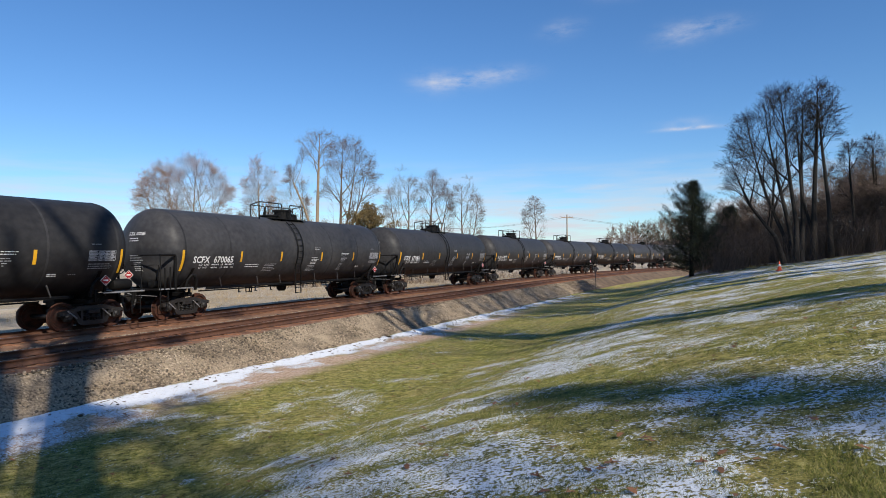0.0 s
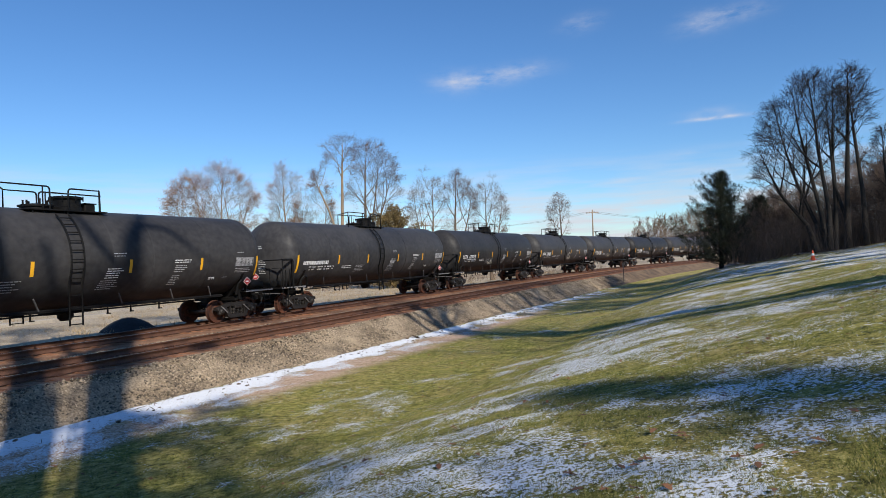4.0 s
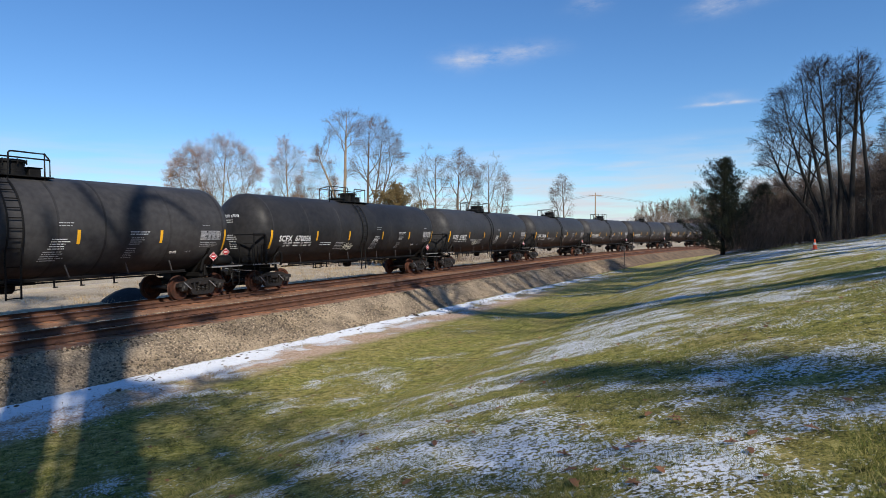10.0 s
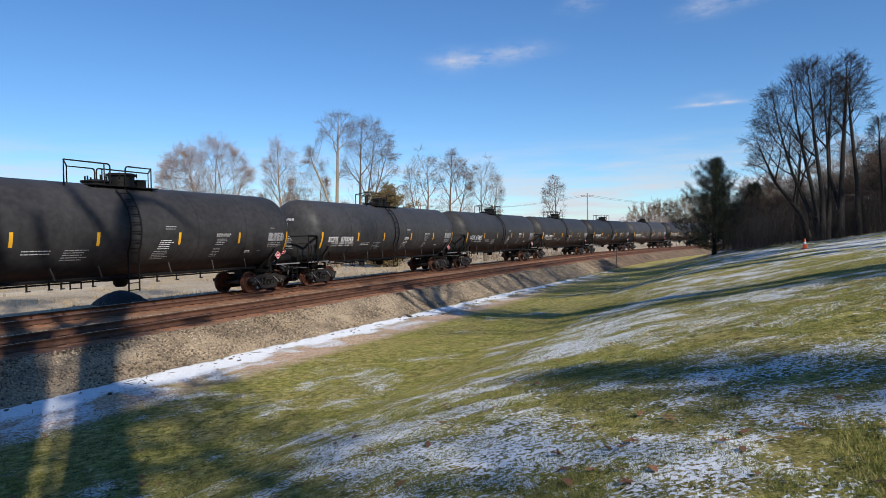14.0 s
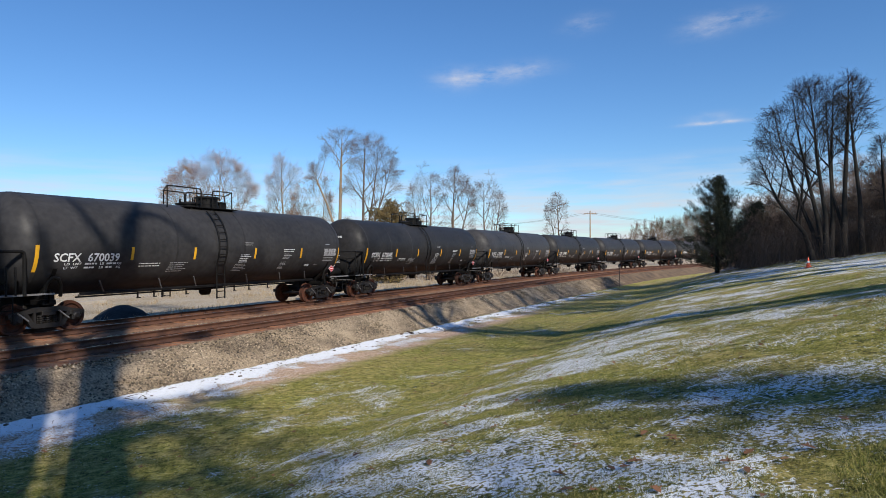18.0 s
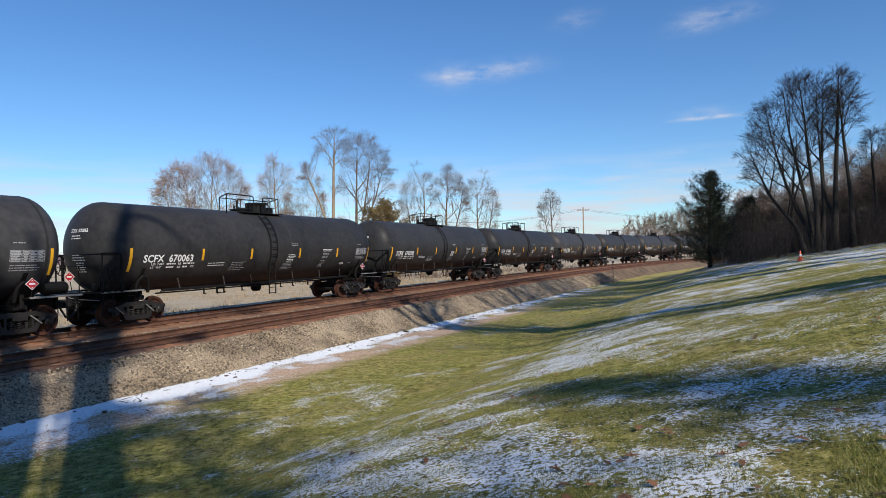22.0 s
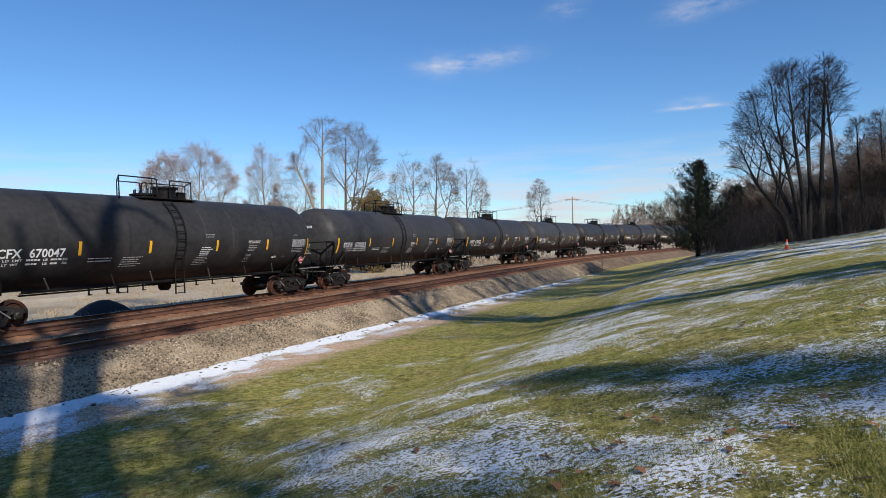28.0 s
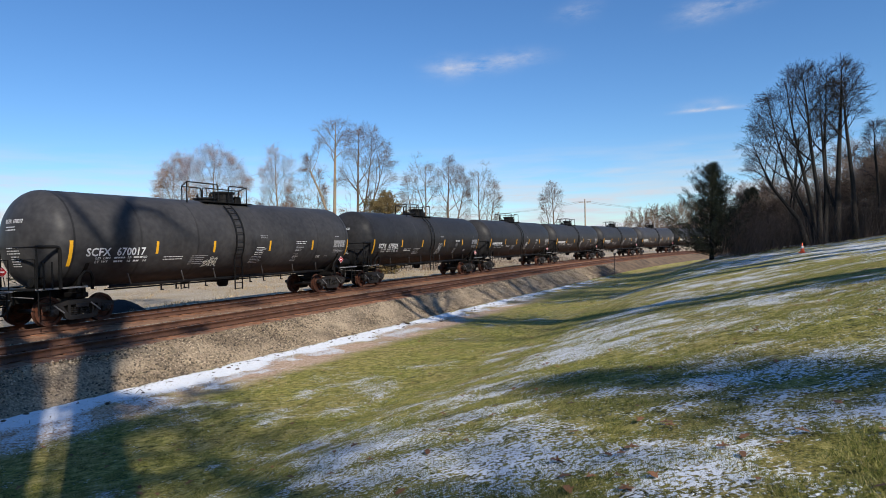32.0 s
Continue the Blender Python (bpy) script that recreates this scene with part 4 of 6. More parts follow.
        part("rail_bar", Shape().tube([(-8.64, sy * 1.52, 2.47), (-8.64, sy * 0.4, 2.47)], 0.026, 8), FRAME_BLACK, hoop)
    wheel = part("hand_brake_wheel", Shape().tube([(-8.72, 0.45 + 0.26 * math.cos(a * 0.3927), 2.05 + 0.26 * math.sin(a * 0.3927)) for a in range(17)], 0.018, 6).box((-8.66, 0.45, 2.05), (0.12, 0.16, 0.2)), FRAME_BLACK, car)
    for k in range(3):
        part("spoke", Shape().tube([(-8.72, 0.45 + 0.25 * math.cos(k * 1.047), 2.05 + 0.25 * math.sin(k * 1.047)), (-8.72, 0.45 - 0.25 * math.cos(k * 1.047), 2.05 - 0.25 * math.sin(k * 1.047))], 0.012, 5), FRAME_BLACK, wheel)
    part("air_reservoir", Shape().lathe([(7.65, 0.06), (7.68, 0.17), (7.75, 0.20), (8.35, 0.20), (8.42, 0.17), (8.45, 0.06)], 20, "x", (0, -1.02, 1.44)), FRAME_BLACK, car, "black air reservoir on the end platform")
    part("brake_cylinder", Shape().lathe([(-8.35, 0.05), (-8.33, 0.15), (-7.95, 0.15), (-7.93, 0.05)], 16, "x", (0, -0.7, 1.38)), FRAME_BLACK, car)
    # trucks
    side, bolster, springs, beam, rod, axle = TRUCK_MESHES
    for sx in (-1, 1):
        truck = part("truck", bolster, None, car, "two-axle cast steel truck with rusty wheels", at=(sx * TRUCK_AT, 0, 0))
        for sy in (-1, 1):
            part("side_frame", side, None, truck, at=(0, sy * 1.0, 0))
            tagged(part("spring_nest", springs, None, truck, at=(0, sy * 1.0, 0)), kind="stuff")
            for sw in (-0.62, 0.62):
                part("brake_lever", rod, None, truck, at=(sw, sy * 1.10, 0))
        part("brake_beam", beam, None, truck)
        for sw in (-1, 1):
            part("wheelset", axle, None, truck, "rust-orange wheels on one axle", at=(sw * 0.889, 0, 0.457))
    # reflective stripes
    for x, z0, z1 in ((-7.6, 1.86, 2.66), (-4.385, 2.18, 2.62), (-1.68, 2.18, 2.62), (1.586, 2.18, 2.62), (4.65, 2.18, 2.62), (7.65, 1.86, 2.66)):
        st = Shape()
        side_patch(st, x - 0.055, x + 0.055, z0, z1, nz=8)
        part("reflective_stripe", st, YELLOW, car, "yellow reflective stripe")
    # placards
    for x, y, z, turn in ((-8.74, -0.02, 1.74, -70), (7.05, -1.56, 1.62, -12)):
        holder = part("placard", PLACARD[0], None, car, "red and white diamond hazard placard", at=(x, y, z))
        holder.rotation_euler = (0, 0, radians(turn))
        part("placard_field", PLACARD[1], None, holder)
        part("placard_mark", PLACARD[2], None, holder)
        part("placard_arm", Shape().tube([(0, 0.02, -0.1), (0, 0.1, -0.45)], 0.015, 5), FRAME_BLACK, holder)
    # stencil blocks too small to read
    blocks = [(-6.05, -5.58, 2.085, 1, 0.1, 0.075), (-6.05, -5.58, 1.965, 1, 0.1, 0.075), (-5.3, -4.95, 2.085, 1, 0.1, 0.075), (-5.3, -4.95, 1.965, 1, 0.1, 0.075), (-4.05, -2.95, 2.06, 2, 0.09, 0.04), (-2.75, -1.85, 2.06, 5, 0.075, 0.035),
              (0.95, 1.45, 2.83, 2, 0.085, 0.035), (0.75, 1.38, 2.33, 5, 0.072, 0.04), (0.55, 1.3, 1.95, 5, 0.065, 0.035), (3.4, 4.3, 2.56, 2, 0.075, 0.04), (3.45, 4.0, 2.36, 4, 0.07, 0.035),
              (3.35, 3.75, 2.0, 6, 0.06, 0.03), (6.45, 7.35, 2.17, 3, 0.07, 0.035), (6.5, 6.95, 2.82, 1, 0.08, 0.03), (5.15, 5.55, 1.86, 2, 0.05, 0.045), (5.85, 6.1, 1.85, 1, 0.05, 0.03)]
    for k, (x0, x1, z, n, step, h) in enumerate(blocks):
        sh = Shape()
        text_bars(sh, x0, x1, z, n, step, seed=k, h=h, slant=-0.02 if n > 3 else 0)
        part("stencil_block", sh, WHITE if h >= 0.04 else FADED, car, "block of small white stencilled writing", smooth=0)["kind"] = "stuff"
    for k, (y0, y1, z, n, step) in enumerate(((0.36, -0.22, 3.12, 2, 0.09), (0.34, -0.34, 2.46, 3, 0.085), (0.16, -0.28, 2.19, 5, 0.075))):
        sh = Shape()
        text_bars(sh, y0, y1, z, n, step, on_head, 40 + k, 0.042)
        part("stencil_block", sh, WHITE, car, "block of small white stencilled writing", smooth=0)["kind"] = "stuff"
    for words, x, z, w in WEIGHTS:
        tagged(part("weight_lettering", words, None, car), kind="stuff")
    table = Shape()
    for k in range(8):
        side_patch(table, 6.42, 7.42, 2.60 - 0.047 * k, 2.612 - 0.047 * k, nz=1)
    for x in (6.42, 6.78, 6.98, 7.18, 7.41):
        side_patch(table, x, x + 0.012, 2.27, 2.61, nz=4)
    rnd = random.Random(5)
    for k in range(7):
        for x in (6.45, 6.81, 7.01, 7.21):
            w = rnd.uniform(0.10, 0.17) * (1.8 if x < 6.5 else 1)
            side_patch(table, x, x + w, 2.567 - 0.047 * k, 2.59 - 0.047 * k, nz=1)
    part("qualification_table", table, FADED, car, "white ruled stencil table", smooth=0)
    return car


def graffiti(seed, x0, z0, w, h):
    """A sprayed tag: tall crossing strokes in a row, then arrows and a flourish."""
    rnd = random.Random(seed)
    sh = Shape()

    def stroke(pts, half):
        for (xa, za), (xb, zb) in zip(pts, pts[1:]):
            n = Vector((zb - za, xa - xb)).normalized() * half
            sh.add([on_side(xa + n.x, za + n.y, 0.009), on_side(xb + n.x, zb + n.y, 0.009), on_side(xb - n.x, zb - n.y, 0.009), on_side(xa - n.x, za - n.y, 0.009)], [(0, 1, 2, 3)])

    for k in range(8):
        u = k / 7
        rise = h * (0.55 + 0.45 * math.sin(3.14 * u))
        x = x0 + w * (0.08 + 0.78 * u) + rnd.uniform(-0.03, 0.03)
        lean = rnd.uniform(0.05, 0.22) * rnd.choice((1, 1, -1))
        za, zb = z0 + rnd.uniform(0, 0.10), z0 + rise * rnd.uniform(0.8, 1.1)
        bow = rnd.uniform(-0.06, 0.06)
        stroke([(x + lean * t + bow * math.sin(3.14 * t), za + (zb - za) * t) for t in (0, 0.25, 0.5, 0.75, 1.0)], rnd.uniform(0.010, 0.017))
        if k % 2:
            c, r = z0 + rise * rnd.uniform(0.25, 0.7), rnd.uniform(0.05, 0.09)
            stroke([(x + r * math.cos(q), c + r * math.sin(q)) for q in [rnd.uniform(0, 3) + 0.7 * m for m in range(7)]], 0.012)
    for z in (0.25, 0.6):
        stroke([(x0 + w * t, z0 + h * (z + 0.18 * math.sin(5 * t + seed))) for t in [m / 9 for m in range(1, 9)]], 0.011)
    return sh.mesh("graffiti", SPRAY, 0)


TRUCK_MESHES = truck_meshes()
PLACARD = diamond(0.36)
# car numbers in order of passing; None: never legible
NUMBERS = [None, "670065", "670061", "670070", None, "670015", "670005", "670060", "670056", "670037", "670038", "670043", "670041", "670039", "670045", "670087", "670063", "670090", "670064",
           "670046", "670047", "670023", "670022", "670017", "670026", None, None, None, None, None, None, None]
TAGGED = {"670015": (-2.2, 1.62), "670060": (-2.15, 1.62), "670056": (-2.1, 1.66), "670037": (-3.6, 1.66), "670017": (-2.2, 1.62), "670022": (-2.25, 1.62), "670005": (0.9, 1.62), "670046": (0.8, 1.66)}
FIRST_CAR = -1
CARS = []


WEIGHTS = [(lettering(word, 0.10, on_side, x, z, w), x, z, w) for word, x, z, w in
           (("LD LMT", -6.72, 2.05, 0.56), ("LT WT", -6.72, 1.93, 0.46), ("LB", -5.53, 2.05, 0.14), ("LB", -5.53, 1.93, 0.14), ("KG", -4.91, 2.05, 0.15), ("KG", -4.91, 1.93, 0.15))]
LETTERS = {n: (lettering(n, 0.36, on_side, -5.98, 2.16, 1.12), lettering(n, 0.17, on_head, 0.01, 3.24, 0.43, -1)) for n in NUMBERS if n}
MARK = (lettering("SCFX", 0.36, on_side, -7.08, 2.16, 0.88), lettering("SCFX", 0.17, on_head, 0.42, 3.24, 0.34, -1))


def build_train():
    car = build_car()
    for k, number in enumerate(NUMBERS):
        ob = car if k == 0 else copy_thing(car, Matrix.Identity(4))
        CARS.append(ob)
    for k, (ob, number) in enumerate(zip(CARS, NUMBERS)):
        label = "black jacketed tank car with yellow stripes and white stencils"
        if number:
            part("reporting_mark", MARK[0], None, ob, "white reporting mark SCFX")
            part("car_number", LETTERS[number][0], None, ob, "white car number " + number)
            part("head_reporting_mark", MARK[1], None, ob)
            part("head_car_number", LETTERS[number][1], None, ob)
            label = "black tank car lettered SCFX " + number + " with yellow stripes"
            if number in TAGGED:
                x, z = TAGGED[number]
                part("graffiti", graffiti(k, x, z, 0.95, 0.42), None, ob, "white spray-painted scrawl")
                label += " and white graffiti"
        else:
            sh = Shape()
            text_bars(sh, -7.2, -4.7, 2.28, 1, 0.1, seed=k, h=0.24)
            tagged(part("car_number", sh, WHITE, ob, "white car number too far off to read", smooth=0), kind="stuff")
        tagged(ob, label, "tank car", "tank cars of the train")


build_train()


def travelled(t):
    """Metres that the train has gone since 13 s."""
    u = t - 13.0
    return 12.4615 * u + 0.01225 * u * u + 2.75e-5 * u**3 - 0.02


def car_pose(k, t):
    s = PITCH * (FIRST_CAR + k - 8) - travelled(t)
    xa, ya, _ = on_line(s - TRUCK_AT)
    xb, yb, _ = on_line(s + TRUCK_AT)
    return pose((xa + xb) / 2, (ya + yb) / 2, 0.0, 0, 0, math.degrees(math.atan2(yb - ya, xb - xa)))


def motions():
    times = [0.5 * k for k in range(65)]
    for k, ob in enumerate(CARS):
        walk(ob, [(t, car_pose(k, t)) for t in times])
    # the wheels roll: one turn of the axle in 2.87 m; all axles turn alike
    lead = {}
    for ob in CARS:
        for truck in [c for c in ob.children if c.name.startswith("truck")]:
            for axle in [c for c in truck.children if c.name.startswith("wheelset")]:
                key = axle.location.x > 0
                if key not in lead:
                    x = axle.location.x
                    walk(axle, [(n / 30, pose(x, 0, 0.457, 0, -math.degrees(travelled(n / 30) / 0.457), 0)) for n in range(961)])
                    lead[key] = axle
                else:
                    axle.rotation_mode = "QUATERNION"
                    axle.animation_data_create()
                    axle.animation_data.action = lead[key].animation_data.action
                    axle.animation_data.action_slot = lead[key].animation_data.action_slot
# ---------------------------------------------------------------- trees and brush
def bare_tree_meshes(seed, height, r0, spread, stems=1, fork=0.35, counts=(9, 6, 6, 4), bark=BARK, twig=TWIG, up=0.25, buds=None, droop=0.0, reach=None, twig_r=0.0045, boughs=None, stout=1.0, twig_len=1.0):
    """Trunk and limbs in one mesh, twigs in another, buds in a third."""
    rnd = random.Random(seed)
    wood, fine, bud = Shape(), Shape(), Shape()

    def bough(p, way, length, r, level):
        n = 4 if level < 2 else 3
        pts, rad, q, w = [p.copy()], [r], p.copy(), way.copy()
        for k in range(n):
            kick = Vector((rnd.uniform(-1, 1), rnd.uniform(-1, 1), rnd.uniform(-0.7, 0.7))) * (0.10, 0.18, 0.20, 0.16, 0.14)[level]
            w = (w + kick + Vector((0, 0, up * (0.5, 0.35, 0.3, 0.3, 0.3)[level]))).normalized()
            q = q + w * (length / n)
            pts.append(q.copy())
            rad.append(max(twig_r, r * (1 - 0.78 * (k + 1) / n)))
        target = wood if level < 3 else fine
        target.tube(pts, rad, 8 if level == 0 else 6 if level == 1 else 4 if level == 2 else 3, caps=False)
        if level >= 4 or level >= len(counts):
            if buds:
                for _ in range(3):
                    c = pts[-1] + Vector((rnd.uniform(-1, 1), rnd.uniform(-1, 1), rnd.uniform(-1, 1))) * 0.10
                    e = 0.035
                    bud.add([c + Vector((e, 0, 0)), c + Vector((-e * 0.5, e, 0)), c + Vector((-e * 0.5, -e, 0)), c + Vector((0, 0, e * 1.6))], [(0, 1, 3), (1, 2, 3), (2, 0, 3)])
            return
        count = counts[level]
        for k in range(count):
            t = fork + (1 - fork) * (k + rnd.random() * 0.8) / count if level == 0 else 0.25 + 0.75 * (k + rnd.random()) / count
            t = min(t, 0.99)
            i = min(int(t * n), n - 1)
            base = pts[i].lerp(pts[i + 1], t * n - i)
            along = (pts[i + 1] - pts[i]).normalized()
            side = along.orthogonal()
            side.rotate(Matrix.Rotation(rnd.uniform(0, 6.283), 3, along))
            tilt = rnd.uniform(0.55, 1.15) * max(spread, 0.7) if level else rnd.uniform(0.45, 0.95) * spread
            w2 = (along * math.cos(tilt) + side.normalized() * math.sin(tilt) - Vector((0, 0, droop * level))).normalized()
            grow = (0.62 - 0.25 * t) if level == 0 else rnd.uniform(0.38, 0.60) * (twig_len if level > 1 else 1.0)
            rr = max(twig_r * 1.3, (rad[i] * (1 - (t * n - i)) + rad[i + 1] * (t * n - i)) * rnd.uniform(0.45, 0.62) * stout)
            bough(base, w2, length * grow * rnd.uniform(0.85, 1.15), rr, level + 1)

    for p, way, length, r in boughs or ():
        bough(Vector(p), Vector(way).normalized(), length, r, 0)
    for k in range(0 if boughs else stems):
        a = 6.283 * k / stems + rnd.random()
        lean = 0.0 if stems == 1 else rnd.uniform(0.10, 0.24)
        off = Vector((math.cos(a), math.sin(a), 0)) * (0 if stems == 1 else 0.35)
        bough(off + Vector((0, 0, -0.25)), Vector((math.cos(a) * lean, math.sin(a) * lean, 1)).normalized(), height * rnd.uniform(0.78, 0.9), r0 * (1 if stems == 1 else rnd.uniform(0.6, 0.9)), 0)
    # stretched to the height and width given, fitted to the camera's view
    pts = np.array(wood.v + fine.v)
    kz = height / pts[:, 2].max() if height else 1.0
    kr = reach / np.percentile(np.hypot(pts[:, 0], pts[:, 1]), 94) if reach else kz
    for sh in (wood, fine, bud):
        sh.v = [(x * kr, y * kr, z * kz) for x, y, z in sh.v]

    def fast(name, sh, mat):
        me = bpy.data.meshes.new(name)
        me.from_pydata(sh.v, [], sh.f)
        me.materials.append(mat)
        me.polygons.foreach_set("use_smooth", [True] * len(me.polygons))
        return me

    crown = fast("crown", fine, twig)
    if buds:
        n = len(fine.f)
        fine.add(bud.v, bud.f, 1)
        crown = fast("crown", fine, twig)
        crown.materials.append(buds)
        crown.polygons.foreach_set("material_index", fine.m)
    out = [("trunk", fast("trunk", wood, bark)), ("crown", crown)]
    return out


def grown_tree_meshes(seed, crown, stems, r0, bark, twig, counts=(11, 7, 6, 3), tip=0.007, rise=0.12, buds=None, bud_from=0.0):
    """A bare tree whose limbs run out to the edge of its crown: u to the right, w away, z up. crown: balls (u, w, z, ru, rw, rz); stems: lines of (u, w, z)."""
    rnd = random.Random(seed)
    balls = np.array(crown, float)
    axis = Vector((float(balls[:, 0].mean()), float(balls[:, 1].mean()), 0))
    wood, fine, sprig = Shape(), Shape(), Shape()

    def room(p, way, most):
        """How far from p along way the crown reaches."""
        ts = np.arange(0.1, most, 0.15)
        q = np.array(p) + ts[:, None] * np.array(way)
        inside = (((q[:, None] - balls[None, :, :3]) / balls[None, :, 3:]) ** 2).sum(2).min(1) < 1
        k = np.nonzero(inside)[0]
        return float(ts[k[-1]]) if len(k) else 0.35

    def grow(p, way, length, r, level):
        n = (7, 6, 4, 3, 2)[level]
        pts, rad, q, w = [p.copy()], [r], p.copy(), way.copy()
        end = max(tip * 0.6, r * 0.16) if level < 3 else tip * 0.5
        for k in range(n):
            kick = Vector((rnd.uniform(-1, 1), rnd.uniform(-1, 1), rnd.uniform(-0.6, 0.6))) * (0.05, 0.10, 0.12, 0.12, 0.10)[level]
            w = (w + kick + Vector((0, 0, rise * (0.5, 0.45, 0.25, 0.1, 0.1)[level]))).normalized()
            q = q + w * (length / n)
            pts.append(q.copy())
            rad.append(r + (end - r) * ((k + 1) / n) ** 0.8)
        (wood if r > 0.028 else fine).tube(pts, rad, 8 if r > 0.1 else 5 if r > 0.028 else 3, caps=False)
        return pts, rad

    def spread(pts, rad, level, first):
        n, count = len(pts) - 1, counts[level]
        around = rnd.uniform(0, 6.28)
        for k in range(count):
            t = first + (0.98 - first) * (k + rnd.uniform(0.1, 0.9)) / count
            i = min(int(t * n), n - 1)
            f = t * n - i
            base = pts[i].lerp(pts[i + 1], f)
            along = (pts[i + 1] - pts[i]).normalized()
            around += 2.4 + rnd.uniform(-0.5, 0.5)
            side = along.orthogonal().normalized()
            side.rotate(Matrix.Rotation(around, 3, along))
            off = Vector((base.x, base.y, 0)) - axis
            if level and side.dot(off) < 0 and rnd.random() < 0.55:
                side = -side
            tilt = rnd.uniform(0.60, 1.10) * (1.0 - 0.25 * t)
            way = (along * math.cos(tilt) + side * math.sin(tilt)).normalized()
            here = rad[i] * (1 - f) + rad[i + 1] * f
            most = (7.0, 3.6, 1.5, 0.75)[level]
            length = min(room(base, way, most) * rnd.uniform(0.6, 1.2), most * rnd.uniform(0.5, 1.0))
            if level >= 2:
                length = max(length, most * 0.4)
            if length < 0.3:
                continue
            r = max(tip * (1.8, 1.6, 1.3, 1.0)[level], min(here * rnd.uniform(0.55, 0.78), 0.026 * length + 0.008))
            a, b = grow(base, way, length, r, level + 1)
            if level < 3:
                spread(a, b, level + 1, 0.22)
            elif buds and base.z > bud_from + rnd.gauss(0, 0.8):
                for t2 in (1, 2):
                    c, e = a[t2] + Vector((rnd.gauss(0, 0.03), rnd.gauss(0, 0.03), rnd.gauss(0, 0.03))), 0.03
                    sprig.add([c + Vector((e, 0, 0)), c + Vector((-e * 0.5, e, 0)), c + Vector((-e * 0.5, -e, 0)), c + Vector((0, 0, e * 1.6))], [(0, 1, 3), (1, 2, 3), (2, 0, 3)])

    for k, line in enumerate(stems):
        line = [Vector(p) for p in line]
        way = ((line[-1] - line[-2]).normalized() + Vector((0, 0, 0.25))).normalized()
        r = r0 * (1.0 if k == 0 or line[0].z < 0.6 else 0.6)
        lead, lr = grow(line[-1], way, room(line[-1], way, 9.0) * 0.97, r * 0.55, 0)
        low = [r * (1.25 if i == 0 and line[0].z < 0.6 else 1 - 0.45 * i / (len(line) - 1)) for i in range(len(line))]
        wood.tube(line, low, 9, caps=False)
        path = [line[-2].lerp(line[-1], q) for q in (0.0, 0.33, 0.67)] + lead
        spread(path, [low[-2] + (low[-1] - low[-2]) * q for q in (0.0, 0.33, 0.67)] + lr, 0, 0.08)
    out = []
    for name, sh, mats in (("trunk", wood, [bark]), ("crown", fine, [twig] + ([buds] if buds else []))):
        if name == "crown":
            sh.add(sprig.v, sprig.f, 1)
        me = bpy.data.meshes.new(name)
        me.from_pydata(sh.v, [], sh.f)
        for q in mats:
            me.materials.append(q)
        me.polygons.foreach_set("material_index", sh.m)
        me.polygons.foreach_set("use_smooth", [True] * len(me.polygons))
        out.append((name, me))
    return out


def plant_tree(meshes, x, y, label, group, scale=1.0, turn=0.0, z=None, name="bare_tree", squash=1.0):
    ob = thing(name, label, "tree", group, at=(x, y, gz(x, y) - 0.02 if z is None else z))
    ob.rotation_euler, ob.scale = (0, 0, turn), (scale * squash, scale * squash, scale)
    for n, me in meshes:
        part(n, me, None, ob)
    return ob


def polar(az, dist):
    return math.sin(radians(az)) * dist, math.cos(radians(az)) * dist


def facing(az, dist):
    """Place and turn of a tree whose u runs to the right as seen from the path."""
    return (*polar(az, dist), -radians(az))


